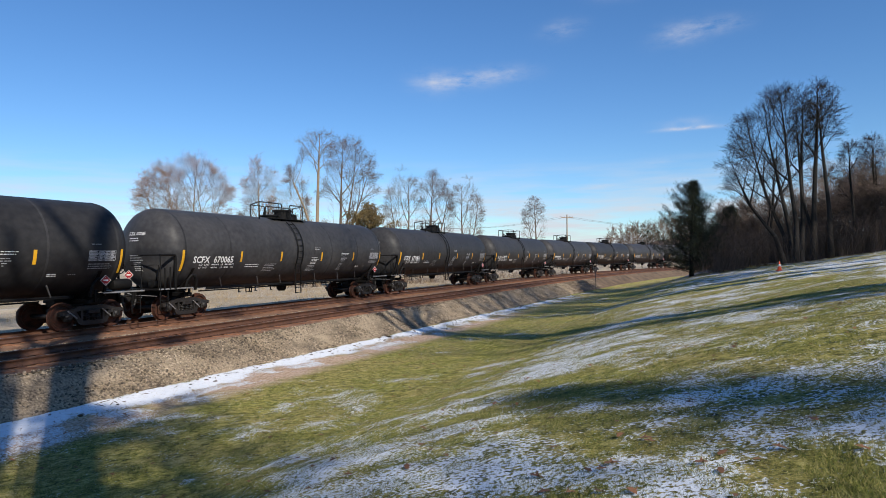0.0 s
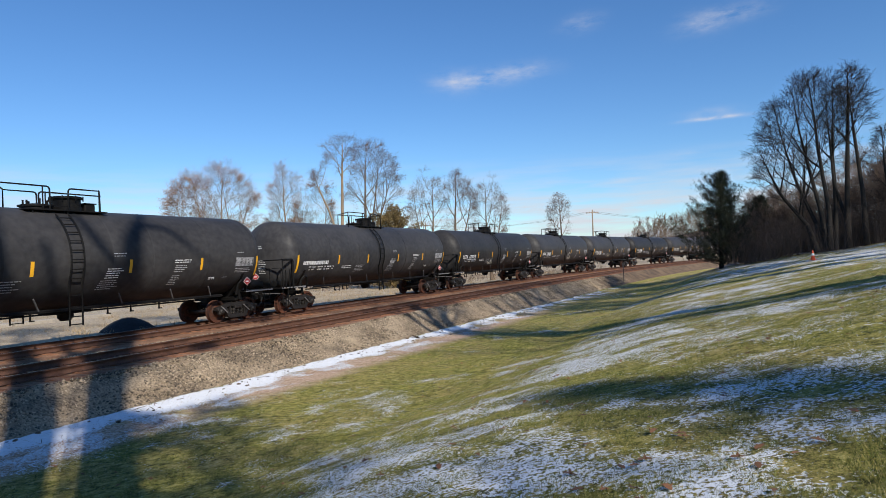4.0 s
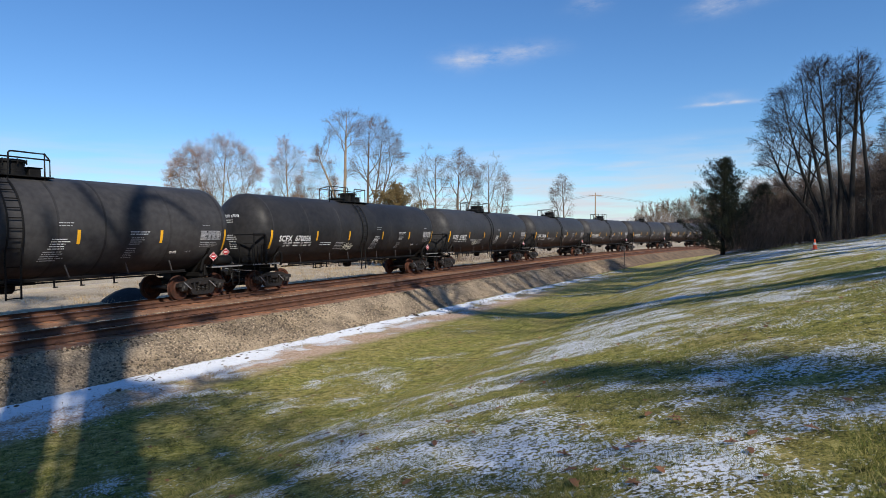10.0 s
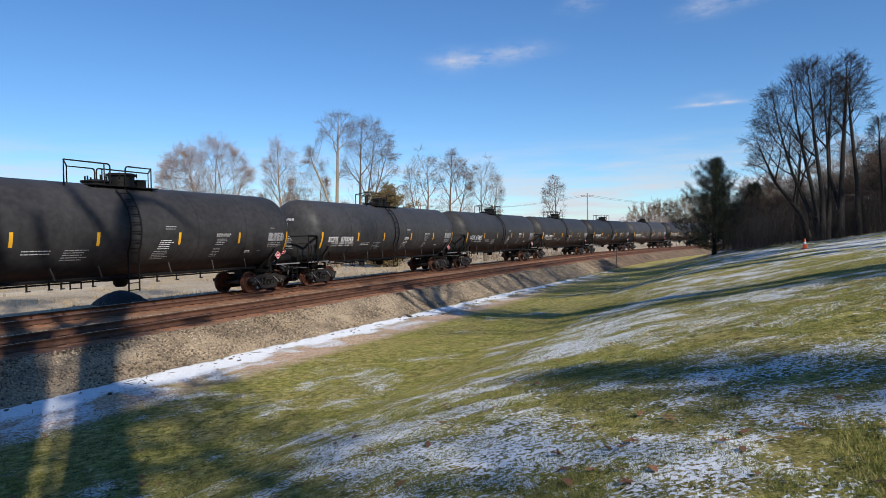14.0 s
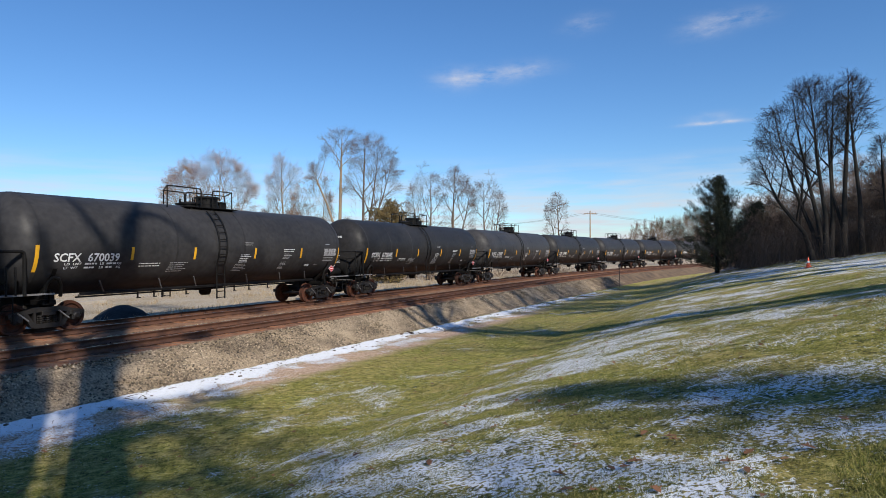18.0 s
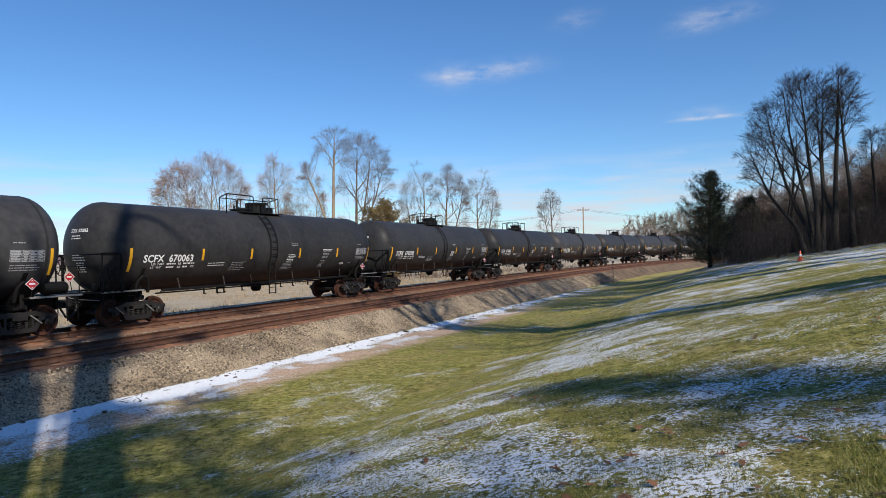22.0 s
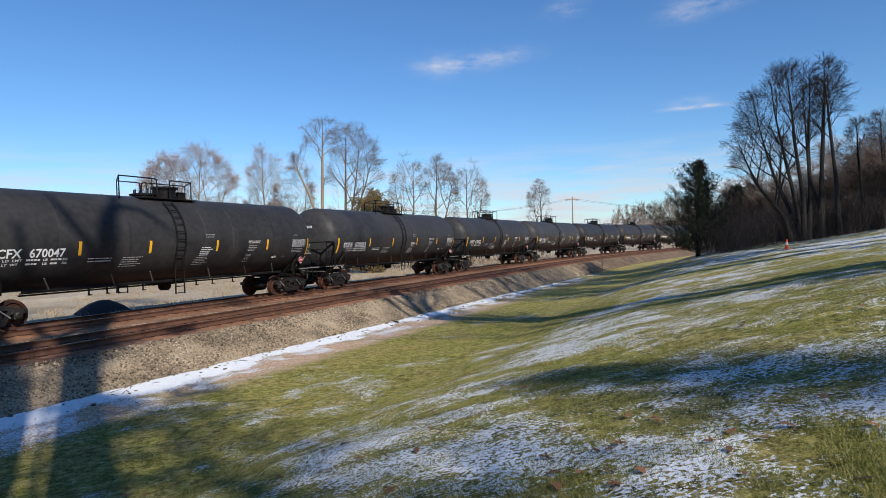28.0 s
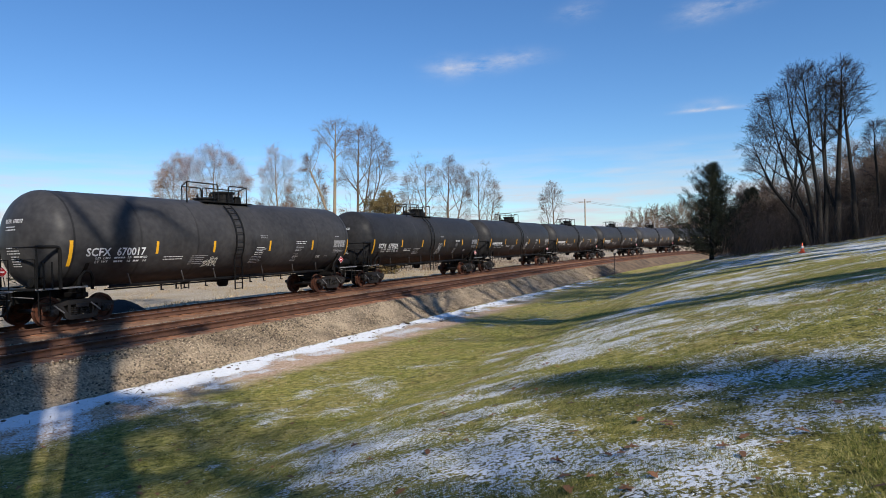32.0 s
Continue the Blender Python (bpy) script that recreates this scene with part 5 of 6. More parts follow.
def build_trees():
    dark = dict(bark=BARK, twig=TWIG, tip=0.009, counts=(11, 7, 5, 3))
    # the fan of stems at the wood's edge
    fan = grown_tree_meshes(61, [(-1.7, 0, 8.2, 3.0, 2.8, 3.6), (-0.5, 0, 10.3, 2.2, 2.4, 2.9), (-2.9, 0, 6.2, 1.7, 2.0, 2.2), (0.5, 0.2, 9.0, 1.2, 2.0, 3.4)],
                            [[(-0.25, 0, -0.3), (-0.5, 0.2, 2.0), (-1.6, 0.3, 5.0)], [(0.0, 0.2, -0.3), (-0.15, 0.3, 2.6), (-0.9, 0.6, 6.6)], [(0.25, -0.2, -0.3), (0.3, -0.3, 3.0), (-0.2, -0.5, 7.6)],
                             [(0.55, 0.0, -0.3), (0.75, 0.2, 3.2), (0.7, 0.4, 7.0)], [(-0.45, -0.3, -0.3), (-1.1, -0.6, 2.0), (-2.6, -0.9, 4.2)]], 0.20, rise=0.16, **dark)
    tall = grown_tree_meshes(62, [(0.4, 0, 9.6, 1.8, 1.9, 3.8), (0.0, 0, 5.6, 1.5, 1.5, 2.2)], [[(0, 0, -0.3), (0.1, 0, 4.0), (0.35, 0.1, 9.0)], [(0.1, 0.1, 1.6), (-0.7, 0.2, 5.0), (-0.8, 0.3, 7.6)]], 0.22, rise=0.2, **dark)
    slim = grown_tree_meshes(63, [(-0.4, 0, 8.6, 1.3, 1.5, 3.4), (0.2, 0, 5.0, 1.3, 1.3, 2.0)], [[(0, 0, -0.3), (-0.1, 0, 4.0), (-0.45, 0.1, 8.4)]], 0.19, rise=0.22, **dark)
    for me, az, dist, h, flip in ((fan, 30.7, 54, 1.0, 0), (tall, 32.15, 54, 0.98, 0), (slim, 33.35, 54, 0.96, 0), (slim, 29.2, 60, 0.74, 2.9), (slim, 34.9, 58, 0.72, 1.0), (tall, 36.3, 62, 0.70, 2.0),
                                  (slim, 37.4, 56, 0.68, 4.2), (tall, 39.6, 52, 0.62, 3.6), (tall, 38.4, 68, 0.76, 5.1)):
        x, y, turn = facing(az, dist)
        plant_tree(me, x, y, "tall bare near-black tree at the edge of the wood", "bare trees on the rise", h, turn + flip)
    low = bare_tree_meshes(14, 6.4, 0.10, 0.8, 3, 0.12, (8, 6, 6, 4), BARK_WARM, TWIG_GREY, 0.12, reach=2.4, twig_r=0.009)
    low_b = bare_tree_meshes(15, 5.6, 0.09, 0.9, 3, 0.1, (8, 6, 6, 4), BARK_BROWN, BRUSH, 0.1, reach=2.6, twig_r=0.009)
    for k, (az, dist, h) in enumerate(((25.4, 60, 0.85), (26.3, 63, 0.95), (27.2, 61, 0.9), (28.1, 66, 1.1), (29.2, 64, 1.0), (30.2, 66, 1.1), (31.2, 63, 1.0), (32.2, 68, 1.2), (33.3, 62, 1.0), (34.3, 64, 1.15),
                                       (35.2, 60, 1.1), (36.3, 66, 1.35), (37.4, 62, 1.2), (38.6, 60, 1.2), (40.2, 58, 1.2), (26.8, 70, 1.2), (24.9, 66, 0.9), (34.0, 72, 1.5), (36.0, 74, 1.6))):
        x, y = polar(az, dist)
        plant_tree(low if k % 2 else low_b, x, y, "small bare tree among the brush", "bare trees on the rise", h, k * 1.3)
    # beyond the tracks
    grey = dict(bark=BARK_BROWN, twig=TWIG_GREY)
    warm = dict(bark=BARK_WARM, twig=TWIG_WARM, buds=BUDS)
    dome = grown_tree_meshes(71, [(0, 0, 8.4, 4.2, 3.6, 4.2), (0, 0, 6.2, 4.5, 3.6, 2.2)], [[(-0.3, 0, 0), (-0.9, 0, 2.2), (-2.0, 0.3, 4.6)], [(-0.1, 0.2, 0), (-0.3, 0.4, 2.5), (-0.8, 1.0, 5.2)], [(0.1, -0.2, 0), (0.2, -0.4, 2.5), (0.5, -0.9, 5.2)], [(0.3, 0.1, 0), (0.8, 0.2, 2.4), (1.9, 0.3, 4.8)]],
                             0.17, rise=0.12, bud_from=7.0, counts=(12, 8, 6, 3), **warm)
    spire = grown_tree_meshes(72, [(0.1, 0, 9.4, 1.9, 1.9, 4.2), (0.3, 0, 6.6, 2.4, 2.0, 2.4)], [[(0, 0, 0), (0.1, 0, 3.0), (0.0, 0, 6.5)], [(0.1, 0, 0.4), (-0.8, 0.2, 3.0), (-1.3, 0.2, 5.5)]], 0.19, rise=0.2, bud_from=9.0, **warm)
    bushy = grown_tree_meshes(73, [(0, 0, 8.2, 2.3, 2.0, 4.0)], [[(0, 0, 0), (-0.2, 0, 3.0), (-0.9, 0, 5.0)], [(0.2, 0, 0), (0.6, 0, 3.2), (1.0, 0.3, 5.5)]], 0.15, rise=0.16, bud_from=7.0, **warm)
    leader = grown_tree_meshes(74, [(0.6, 0, 14.0, 2.5, 2.2, 2.7), (-1.6, 0, 11.6, 1.5, 1.6, 1.6), (0.4, 0, 8.4, 2.6, 1.8, 2.0)], [[(0, 0, 0), (-0.05, 0, 6.0), (0.15, 0, 12.0)], [(-0.02, 0, 4.2), (-1.4, 0.3, 8.6), (-2.4, 0.4, 11.0)]], 0.24, rise=0.14, bark=BARK_WARM, twig=TWIG_GREY)
    broad = grown_tree_meshes(75, [(1.0, 0, 11.6, 2.9, 2.8, 4.6), (2.8, 0, 9.0, 2.0, 2.2, 3.0), (-0.8, 0, 9.0, 1.4, 1.8, 3.4)], [[(0, 0, 0), (-0.05, 0, 3.6), (0.1, 0, 8.5)], [(-0.03, 0, 3.0), (1.0, 0.2, 6.0), (2.2, 0.3, 9.2)], [(-0.03, 0, 2.6), (0.6, -0.4, 6.0), (1.2, -0.8, 9.6)]], 0.23, rise=0.14, **grey)
    vase = grown_tree_meshes(76, [(0, 0, 8.8, 2.5, 2.3, 4.6), (-0.2, 0, 6.0, 2.2, 2.0, 2.0)], [[(0, 0, 0), (0.05, 0, 3.0), (0.4, 0.2, 6.4)], [(0, 0.05, 1.5), (-0.8, 0.2, 4.6), (-1.3, 0.3, 7.0)]], 0.2, rise=0.18, **grey)
    vase_b = grown_tree_meshes(77, [(0.3, 0, 8.8, 2.4, 2.2, 4.5), (0.4, 0, 5.8, 2.5, 2.0, 1.8)], [[(0, 0, 0), (-0.05, 0, 3.0), (0.0, 0.1, 7.4)], [(0, 0.05, 2.2), (0.9, -0.2, 5.2), (1.5, -0.3, 7.4)]], 0.2, rise=0.18, **grey)
    rows = ((dome, -20.3, 62, 0.97, 0, "wide bare tree with copper-tinted twigs"), (spire, -14.3, 66, 0.96, 0, "bare tree with reddish buds"), (bushy, -11.9, 70, 0.97, 0, "bare tree with copper-tinted twigs"),
            (leader, -9.4, 66, 0.955, 0, "tall open-crowned bare tree with pale bark"), (broad, -7.4, 67, 0.96, 0, "tall broad-crowned bare tree"), (vase, -1.6, 72, 0.93, 0, "bare grey-twigged tree"),
            (vase_b, 0.75, 72, 0.95, 0, "bare grey-twigged tree"), (vase, 3.8, 73, 0.86, 3.4, "bare grey-twigged tree"), (vase_b, 10.2, 118, 1.04, 2.6, "lone bare tree by the road"), (bushy, 8.3, 140, 0.6, 2.0, "low bare tree far off"),
            (bushy, -17.4, 78, 0.66, 1.4, "low bare tree"), (vase, -12.9, 84, 0.75, 0.6, "bare grey-twigged tree"))
    for me, az, dist, h, flip, label in rows:
        x, y, turn = facing(az, dist)
        plant_tree(me, x, y, label + " beyond the tracks", "bare trees beyond the tracks", h, turn + flip, z=-0.5)
    far = bare_tree_meshes(25, 9.0, 0.12, 0.8, 2, 0.2, (7, 6, 5, 4), BARK_WARM, TWIG_WARM, 0.15, reach=3.0, twig_r=0.016)
    for k, (az, dist, h) in enumerate(((15.2, 150, 0.75), (16.4, 160, 1.0), (17.5, 150, 1.1), (18.4, 165, 1.3), (19.3, 150, 1.25), (20.4, 160, 1.4), (21.4, 150, 1.35), (13.9, 170, 0.8), (12.0, 165, 0.65), (22.5, 140, 1.4), (23.6, 150, 1.4))):
        x, y = polar(az, dist)
        plant_tree(far, x, y, "distant tan bare tree", "distant trees", h, k * 0.9, z=-0.6)
    # the tall twin-stemmed tree behind the path, whose shade falls on the bank and the passing cars: u across the light, h up
    def stem(sh, line, r):
        sh.tube([(u * -SY, u * SX, h + 0.11 * max(0, h - 14) - TWIN_Z) for u, h in line], r, 12, caps=False)

    def limb(u, h, du, dh, length, r, back=0.0):
        return ((u * -SY, u * SX, h + 0.11 * max(0, h - 14) - TWIN_Z), (du * -SY + back * SX, du * SX + back * SY, dh), length, r)

    limbs = [limb(1.4, 22.6, 0.3, 1.0, 6.0, 0.16), limb(-0.4, 22.2, -0.45, 1.0, 4.5, 0.08), limb(-2.4, 20.8, -0.1, 1.0, 6.0, 0.14), limb(-2.2, 18.8, -1.0, 0.7, 5.0, 0.10, 0.3), limb(-1.5, 16.4, -1.0, 0.35, 4.5, 0.09), limb(3.3, 22.3, 1.0, -0.1, 3.0, 0.06)]
    # slender side branches up both stems, added to dim the lit gaps between shadows
    for k in range(12):
        h = 7.2 + 1.05 * k
        limbs.append(limb(-1.3 - 0.03 * k, h, -1.0, 0.15 + 0.02 * k, 3.4, 0.045, 0.5 * math.sin(k * 2.1)))
        limbs.append(limb(-1.0, h + 0.4, 0.8, 0.5, 2.2, 0.035, 0.6 * math.cos(k * 1.7)))
        if k in (3, 8):
            limbs.append(limb(0.35, h + 0.2, 1.0, 0.1, 2.2, 0.04, 0.5 * math.cos(k * 2.9)))
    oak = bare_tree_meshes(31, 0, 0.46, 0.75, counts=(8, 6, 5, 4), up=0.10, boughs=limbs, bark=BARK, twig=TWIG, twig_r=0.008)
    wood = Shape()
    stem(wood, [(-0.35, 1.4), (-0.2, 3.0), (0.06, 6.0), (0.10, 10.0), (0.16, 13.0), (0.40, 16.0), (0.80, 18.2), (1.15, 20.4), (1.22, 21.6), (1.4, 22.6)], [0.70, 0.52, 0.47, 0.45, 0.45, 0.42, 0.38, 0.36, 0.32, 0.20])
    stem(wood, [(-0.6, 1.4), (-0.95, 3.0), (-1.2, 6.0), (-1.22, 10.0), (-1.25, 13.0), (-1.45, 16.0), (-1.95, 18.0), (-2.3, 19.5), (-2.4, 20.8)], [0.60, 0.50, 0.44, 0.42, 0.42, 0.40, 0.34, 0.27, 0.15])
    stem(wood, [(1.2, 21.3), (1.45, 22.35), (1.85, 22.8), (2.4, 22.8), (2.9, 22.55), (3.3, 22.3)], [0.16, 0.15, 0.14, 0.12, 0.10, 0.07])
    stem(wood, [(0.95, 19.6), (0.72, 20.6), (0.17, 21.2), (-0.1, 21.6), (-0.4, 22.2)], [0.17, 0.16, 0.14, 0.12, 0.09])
    # crossing limbs and further stems, added unseen to darken lit gaps on the bank
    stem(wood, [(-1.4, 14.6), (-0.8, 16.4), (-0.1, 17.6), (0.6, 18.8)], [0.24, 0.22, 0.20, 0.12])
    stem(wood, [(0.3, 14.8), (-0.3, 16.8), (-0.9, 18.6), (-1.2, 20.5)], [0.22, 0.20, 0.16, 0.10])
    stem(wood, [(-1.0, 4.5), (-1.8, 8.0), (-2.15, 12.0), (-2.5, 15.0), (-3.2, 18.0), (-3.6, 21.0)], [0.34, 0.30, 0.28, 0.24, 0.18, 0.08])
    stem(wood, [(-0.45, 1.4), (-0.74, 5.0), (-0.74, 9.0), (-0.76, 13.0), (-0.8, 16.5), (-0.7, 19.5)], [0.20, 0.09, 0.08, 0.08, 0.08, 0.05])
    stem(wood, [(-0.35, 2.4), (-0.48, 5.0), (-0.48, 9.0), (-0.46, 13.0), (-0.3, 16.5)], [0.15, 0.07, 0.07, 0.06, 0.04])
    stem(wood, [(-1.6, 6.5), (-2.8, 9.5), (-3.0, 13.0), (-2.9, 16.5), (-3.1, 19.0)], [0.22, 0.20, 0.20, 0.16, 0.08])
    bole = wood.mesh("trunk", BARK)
    twin = thing("bare_tree", "tall twin-stemmed bare tree behind the path, stems added for its long shadows", "tree", "lawn trees", at=(3.2 * SX, 3.2 * SY, TWIN_Z))
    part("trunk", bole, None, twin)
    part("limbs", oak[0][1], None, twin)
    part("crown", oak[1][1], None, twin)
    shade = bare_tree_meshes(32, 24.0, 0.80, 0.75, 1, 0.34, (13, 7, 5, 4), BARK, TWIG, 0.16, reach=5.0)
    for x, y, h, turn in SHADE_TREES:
        plant_tree(shade, x, y, "unseen bare tree, placed for the long shadow it casts", "lawn trees", h, turn)


# sun direction on the ground
SX, SY = math.sin(SUN_AZ), math.cos(SUN_AZ)
TWIN_Z = gz(3.2 * SX, 3.2 * SY)
# trees out of view, placed and sized for the shadows they throw
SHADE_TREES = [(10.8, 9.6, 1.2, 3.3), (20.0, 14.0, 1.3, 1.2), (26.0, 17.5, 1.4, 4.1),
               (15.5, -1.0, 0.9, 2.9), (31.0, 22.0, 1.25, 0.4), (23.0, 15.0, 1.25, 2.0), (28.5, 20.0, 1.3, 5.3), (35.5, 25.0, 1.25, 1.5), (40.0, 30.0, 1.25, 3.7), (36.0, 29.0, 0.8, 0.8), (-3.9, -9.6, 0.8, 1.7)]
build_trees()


def build_cedar(seed, height, width, needles, name, label, x, y, z=None, n=5200, blunt=0.0, bare=0.0, rag=0.20, taper=0.75, spray_size=1.0):
    """An evergreen: trunk, drooping boughs and many small sprays."""
    rnd = random.Random(seed)
    wood, spray = Shape(), Shape()
    wood.tube([(0, 0, -0.2), (0.04, 0, height * 0.4), (0, 0.03, height * 0.97)], [height * 0.022, height * 0.014, 0.01], 8)
    boughs = []
    for k in range(110):
        t = 0.01 + 0.97 * (k + rnd.random()) / 110
        a = k * 2.399 + rnd.uniform(-0.4, 0.4)
        reach = width * ((1 - t) ** taper * (1 - blunt) + blunt * math.sqrt(max(0, 1 - (2 * t - 0.85) ** 2))) * rnd.uniform(0.45, 1.3) + 0.12
        p0 = Vector((0, 0, height * (bare + (1 - bare) * t) * 0.96))
        p1 = p0 + Vector((math.cos(a) * reach, math.sin(a) * reach, reach * rnd.uniform(0.05, 0.5)))
        wood.tube([p0, p0.lerp(p1, 0.5) + Vector((0, 0, -0.06)), p1], [0.03, 0.018, 0.006], 4, caps=False)
        boughs.append((p0, p1, reach))
    total = sum(b[2] for b in boughs)
    for p0, p1, reach in boughs:
        for _ in range(int(n * reach / total) + 4):
            t = rnd.random() ** 0.6
            c = p0.lerp(p1, t) + Vector((rnd.gauss(0, rag), rnd.gauss(0, rag), rnd.gauss(0, rag * 0.8)))
            w = Vector((rnd.uniform(-1, 1), rnd.uniform(-1, 1), rnd.uniform(-0.3, 1.0))).normalized()
            q = w.orthogonal().normalized()
            e = rnd.uniform(0.12, 0.28) * spray_size
            q.rotate(Matrix.Rotation(rnd.uniform(0, 6.28), 3, w))
            o = w.cross(q)
            spray.add([c - q * e * 0.25, c + w * e * 0.5 + o * 0.03, c + w * e * 1.2, c + q * e * 0.25, c + o * e * 0.3 + w * e * 0.6], [(0, 1, 2), (2, 1, 3), (0, 4, 2)])
    ob = thing(name, label, "tree", at=(x, y, gz(x, y) if z is None else z))
    part("trunk", wood, BARK, ob)
    me = bpy.data.meshes.new("crown")
    me.from_pydata(spray.v, [], spray.f)
    me.materials.append(needles)
    part("crown", me, None, ob)
    return ob


def build_juniper(seed, height, width, x, y, turn):
    """A red cedar: a broad ragged cone of steep boughs, each a feathered plume of fine sprays."""
    rnd = random.Random(seed)
    wood, spray = Shape(), Shape()
    wood.tube([(0, 0, -0.2), (0.05, 0, height * 0.4), (0.25, 0.03, height * 0.97)], [0.20, 0.12, 0.015], 8)
    for k in range(190):
        t = (k + rnd.random()) / 190
        a = k * 2.399 + rnd.uniform(-0.5, 0.5)
        full = width * (1.0 - t) ** 0.8 * min(1.0, 0.72 + 1.8 * t) * rnd.uniform(0.45, 1.2) * (1 + 0.15 * math.sin(9 * t + 2 * a)) + 0.10
        p0 = Vector((0.25 * t, 0, 0.15 + height * 0.93 * t))
        out = Vector((math.cos(a) * (1.12 if math.cos(a) < 0 else 0.86), math.sin(a), 0))
        lift = rnd.uniform(0.35, 1.0) * (0.6 + 0.6 * t)
        p1 = p0 + out * full * 0.6 + Vector((0, 0, full * 0.6 * lift * 0.7))
        p2 = p0 + out * full + Vector((0, 0, full * lift * 1.15))
        wood.tube([p0, p1, p2], [0.03, 0.018, 0.005], 4, caps=False)
        way = (p2 - p1).normalized()
        for _ in range(int(50 + 190 * full / width)):
            q = 0.12 + 0.88 * rnd.random() ** 0.7
            c = p0.lerp(p1, q / 0.6) if q < 0.6 else p1.lerp(p2, (q - 0.6) / 0.4)
            c = c + Vector((rnd.gauss(0, 0.15), rnd.gauss(0, 0.15), rnd.gauss(0.02, 0.12)))
            w = (way * 0.8 + Vector((rnd.uniform(-1, 1), rnd.uniform(-1, 1), rnd.uniform(-0.5, 0.9)))).normalized()
            e = rnd.uniform(0.08, 0.20)
            o = w.orthogonal().normalized()
            o.rotate(Matrix.Rotation(rnd.uniform(0, 6.28), 3, w))
            spray.add([c - o * 0.013, c + o * 0.013, c + w * e, c + w * e * 0.35 + w.cross(o) * 0.04], [(0, 1, 2), (0, 3, 2)])
    ob = thing("cedar_tree", "dark grey-green cedar with a broad ragged pointed crown", "tree", at=(x, y, gz(x, y)))
    ob.rotation_euler = (0, 0, turn)
    part("trunk", wood, BARK, ob)
    me = bpy.data.meshes.new("crown")
    me.from_pydata(spray.v, [], spray.f)
    me.materials.append(NEEDLES)
    part("crown", me, None, ob)


cx, cy, ct = facing(23.2, 55)
build_juniper(41, 7.9, 3.3, cx, cy, ct)
cx, cy, ct = facing(26.1, 63)
build_juniper(46, 5.6, 2.3, cx, cy, ct)
bx, by = polar(-5.0, 63)
build_cedar(42, 8.8, 2.5, DRYLEAF, "leafy_tree", "round olive-tan tree still holding its leaves", bx, by, z=-0.5, n=15000, blunt=0.9)
# two unseen pines, added only to throw dark patches on the lawn
build_cedar(44, 15.6, 1.3, NEEDLES, "pine_tree", "tall green pine out of view, added to shade the lawn", 14.2, -14.3, n=1100, blunt=0.6, bare=0.76)
build_cedar(45, 18.0, 3.0, NEEDLES, "pine_tree", "tall thin pine out of view, added to shade the lawn", 9.0, -13.0, n=1500, blunt=0.5, bare=0.5)
gx, gy = polar(-33.0, 70)
build_cedar(43, 5.5, 2.4, NEEDLES, "evergreen_bush", "green evergreen seen between the cars", gx, gy, z=-0.5, n=2500, blunt=0.6)


def build_brush():
    """Tangled bare undergrowth along the wood's edge and beyond the tracks."""
    rnd = random.Random(51)

    def thicket(places, height, n, mat, name, label):
        sh = Shape()
        for x, y, h, r in places:
            z = gz(x, y)
            for _ in range(n):
                a, q = rnd.uniform(0, 6.283), r * math.sqrt(rnd.random())
                p = Vector((x + math.cos(a) * q, y + math.sin(a) * q, z - 0.1))
                w = Vector((rnd.uniform(-0.6, 0.6), rnd.uniform(-0.6, 0.6), 1)).normalized()
                ln = h * rnd.uniform(0.35, 1.0)
                mid = p + w * ln * 0.5
                end = mid + (w + Vector((rnd.uniform(-0.6, 0.6), rnd.uniform(-0.6, 0.6), -0.1))).normalized() * ln * 0.5
                sh.tube([p, mid, end], [0.014, 0.009, 0.004], 3, caps=False)
                for _ in range(3):
                    t = rnd.random()
                    b = mid.lerp(end, t)
                    sh.tube([b, b + Vector((rnd.uniform(-1, 1), rnd.uniform(-1, 1), rnd.uniform(-0.2, 0.9))) * ln * 0.22], [0.007, 0.003], 3, caps=False)
        me = bpy.data.meshes.new(name)
        me.from_pydata(sh.v, [], sh.f)
        me.materials.append(mat)
        tagged(new(name, me), label, "brush", kind="stuff")

    edge = []
    for k in range(64):
        az = 25.2 + 16 * k / 64 + rnd.uniform(-0.3, 0.3)
        x, y = polar(az, 50.5 + (az > 29) * 1.0 + rnd.uniform(0, 12))
        edge.append((x, y, rnd.uniform(1.8, 4.6), 1.9))
    thicket(edge, 3, 100, BRUSH, "wood_edge_brush", "dark tangled bare undergrowth along the wood")
    lots = []
    for k in range(34):
        az = -12 + 26 * k / 34 + rnd.uniform(-0.4, 0.4)
        x, y = polar(az, 64 + rnd.uniform(0, 14) + max(0, az) * 2)
        lots.append((x, y, rnd.uniform(0.8, 2.2), 2.2))
    thicket(lots, 2, 45, TWIG_WARM, "trackside_weeds", "dry tan weeds and saplings beyond the tracks")


build_brush()


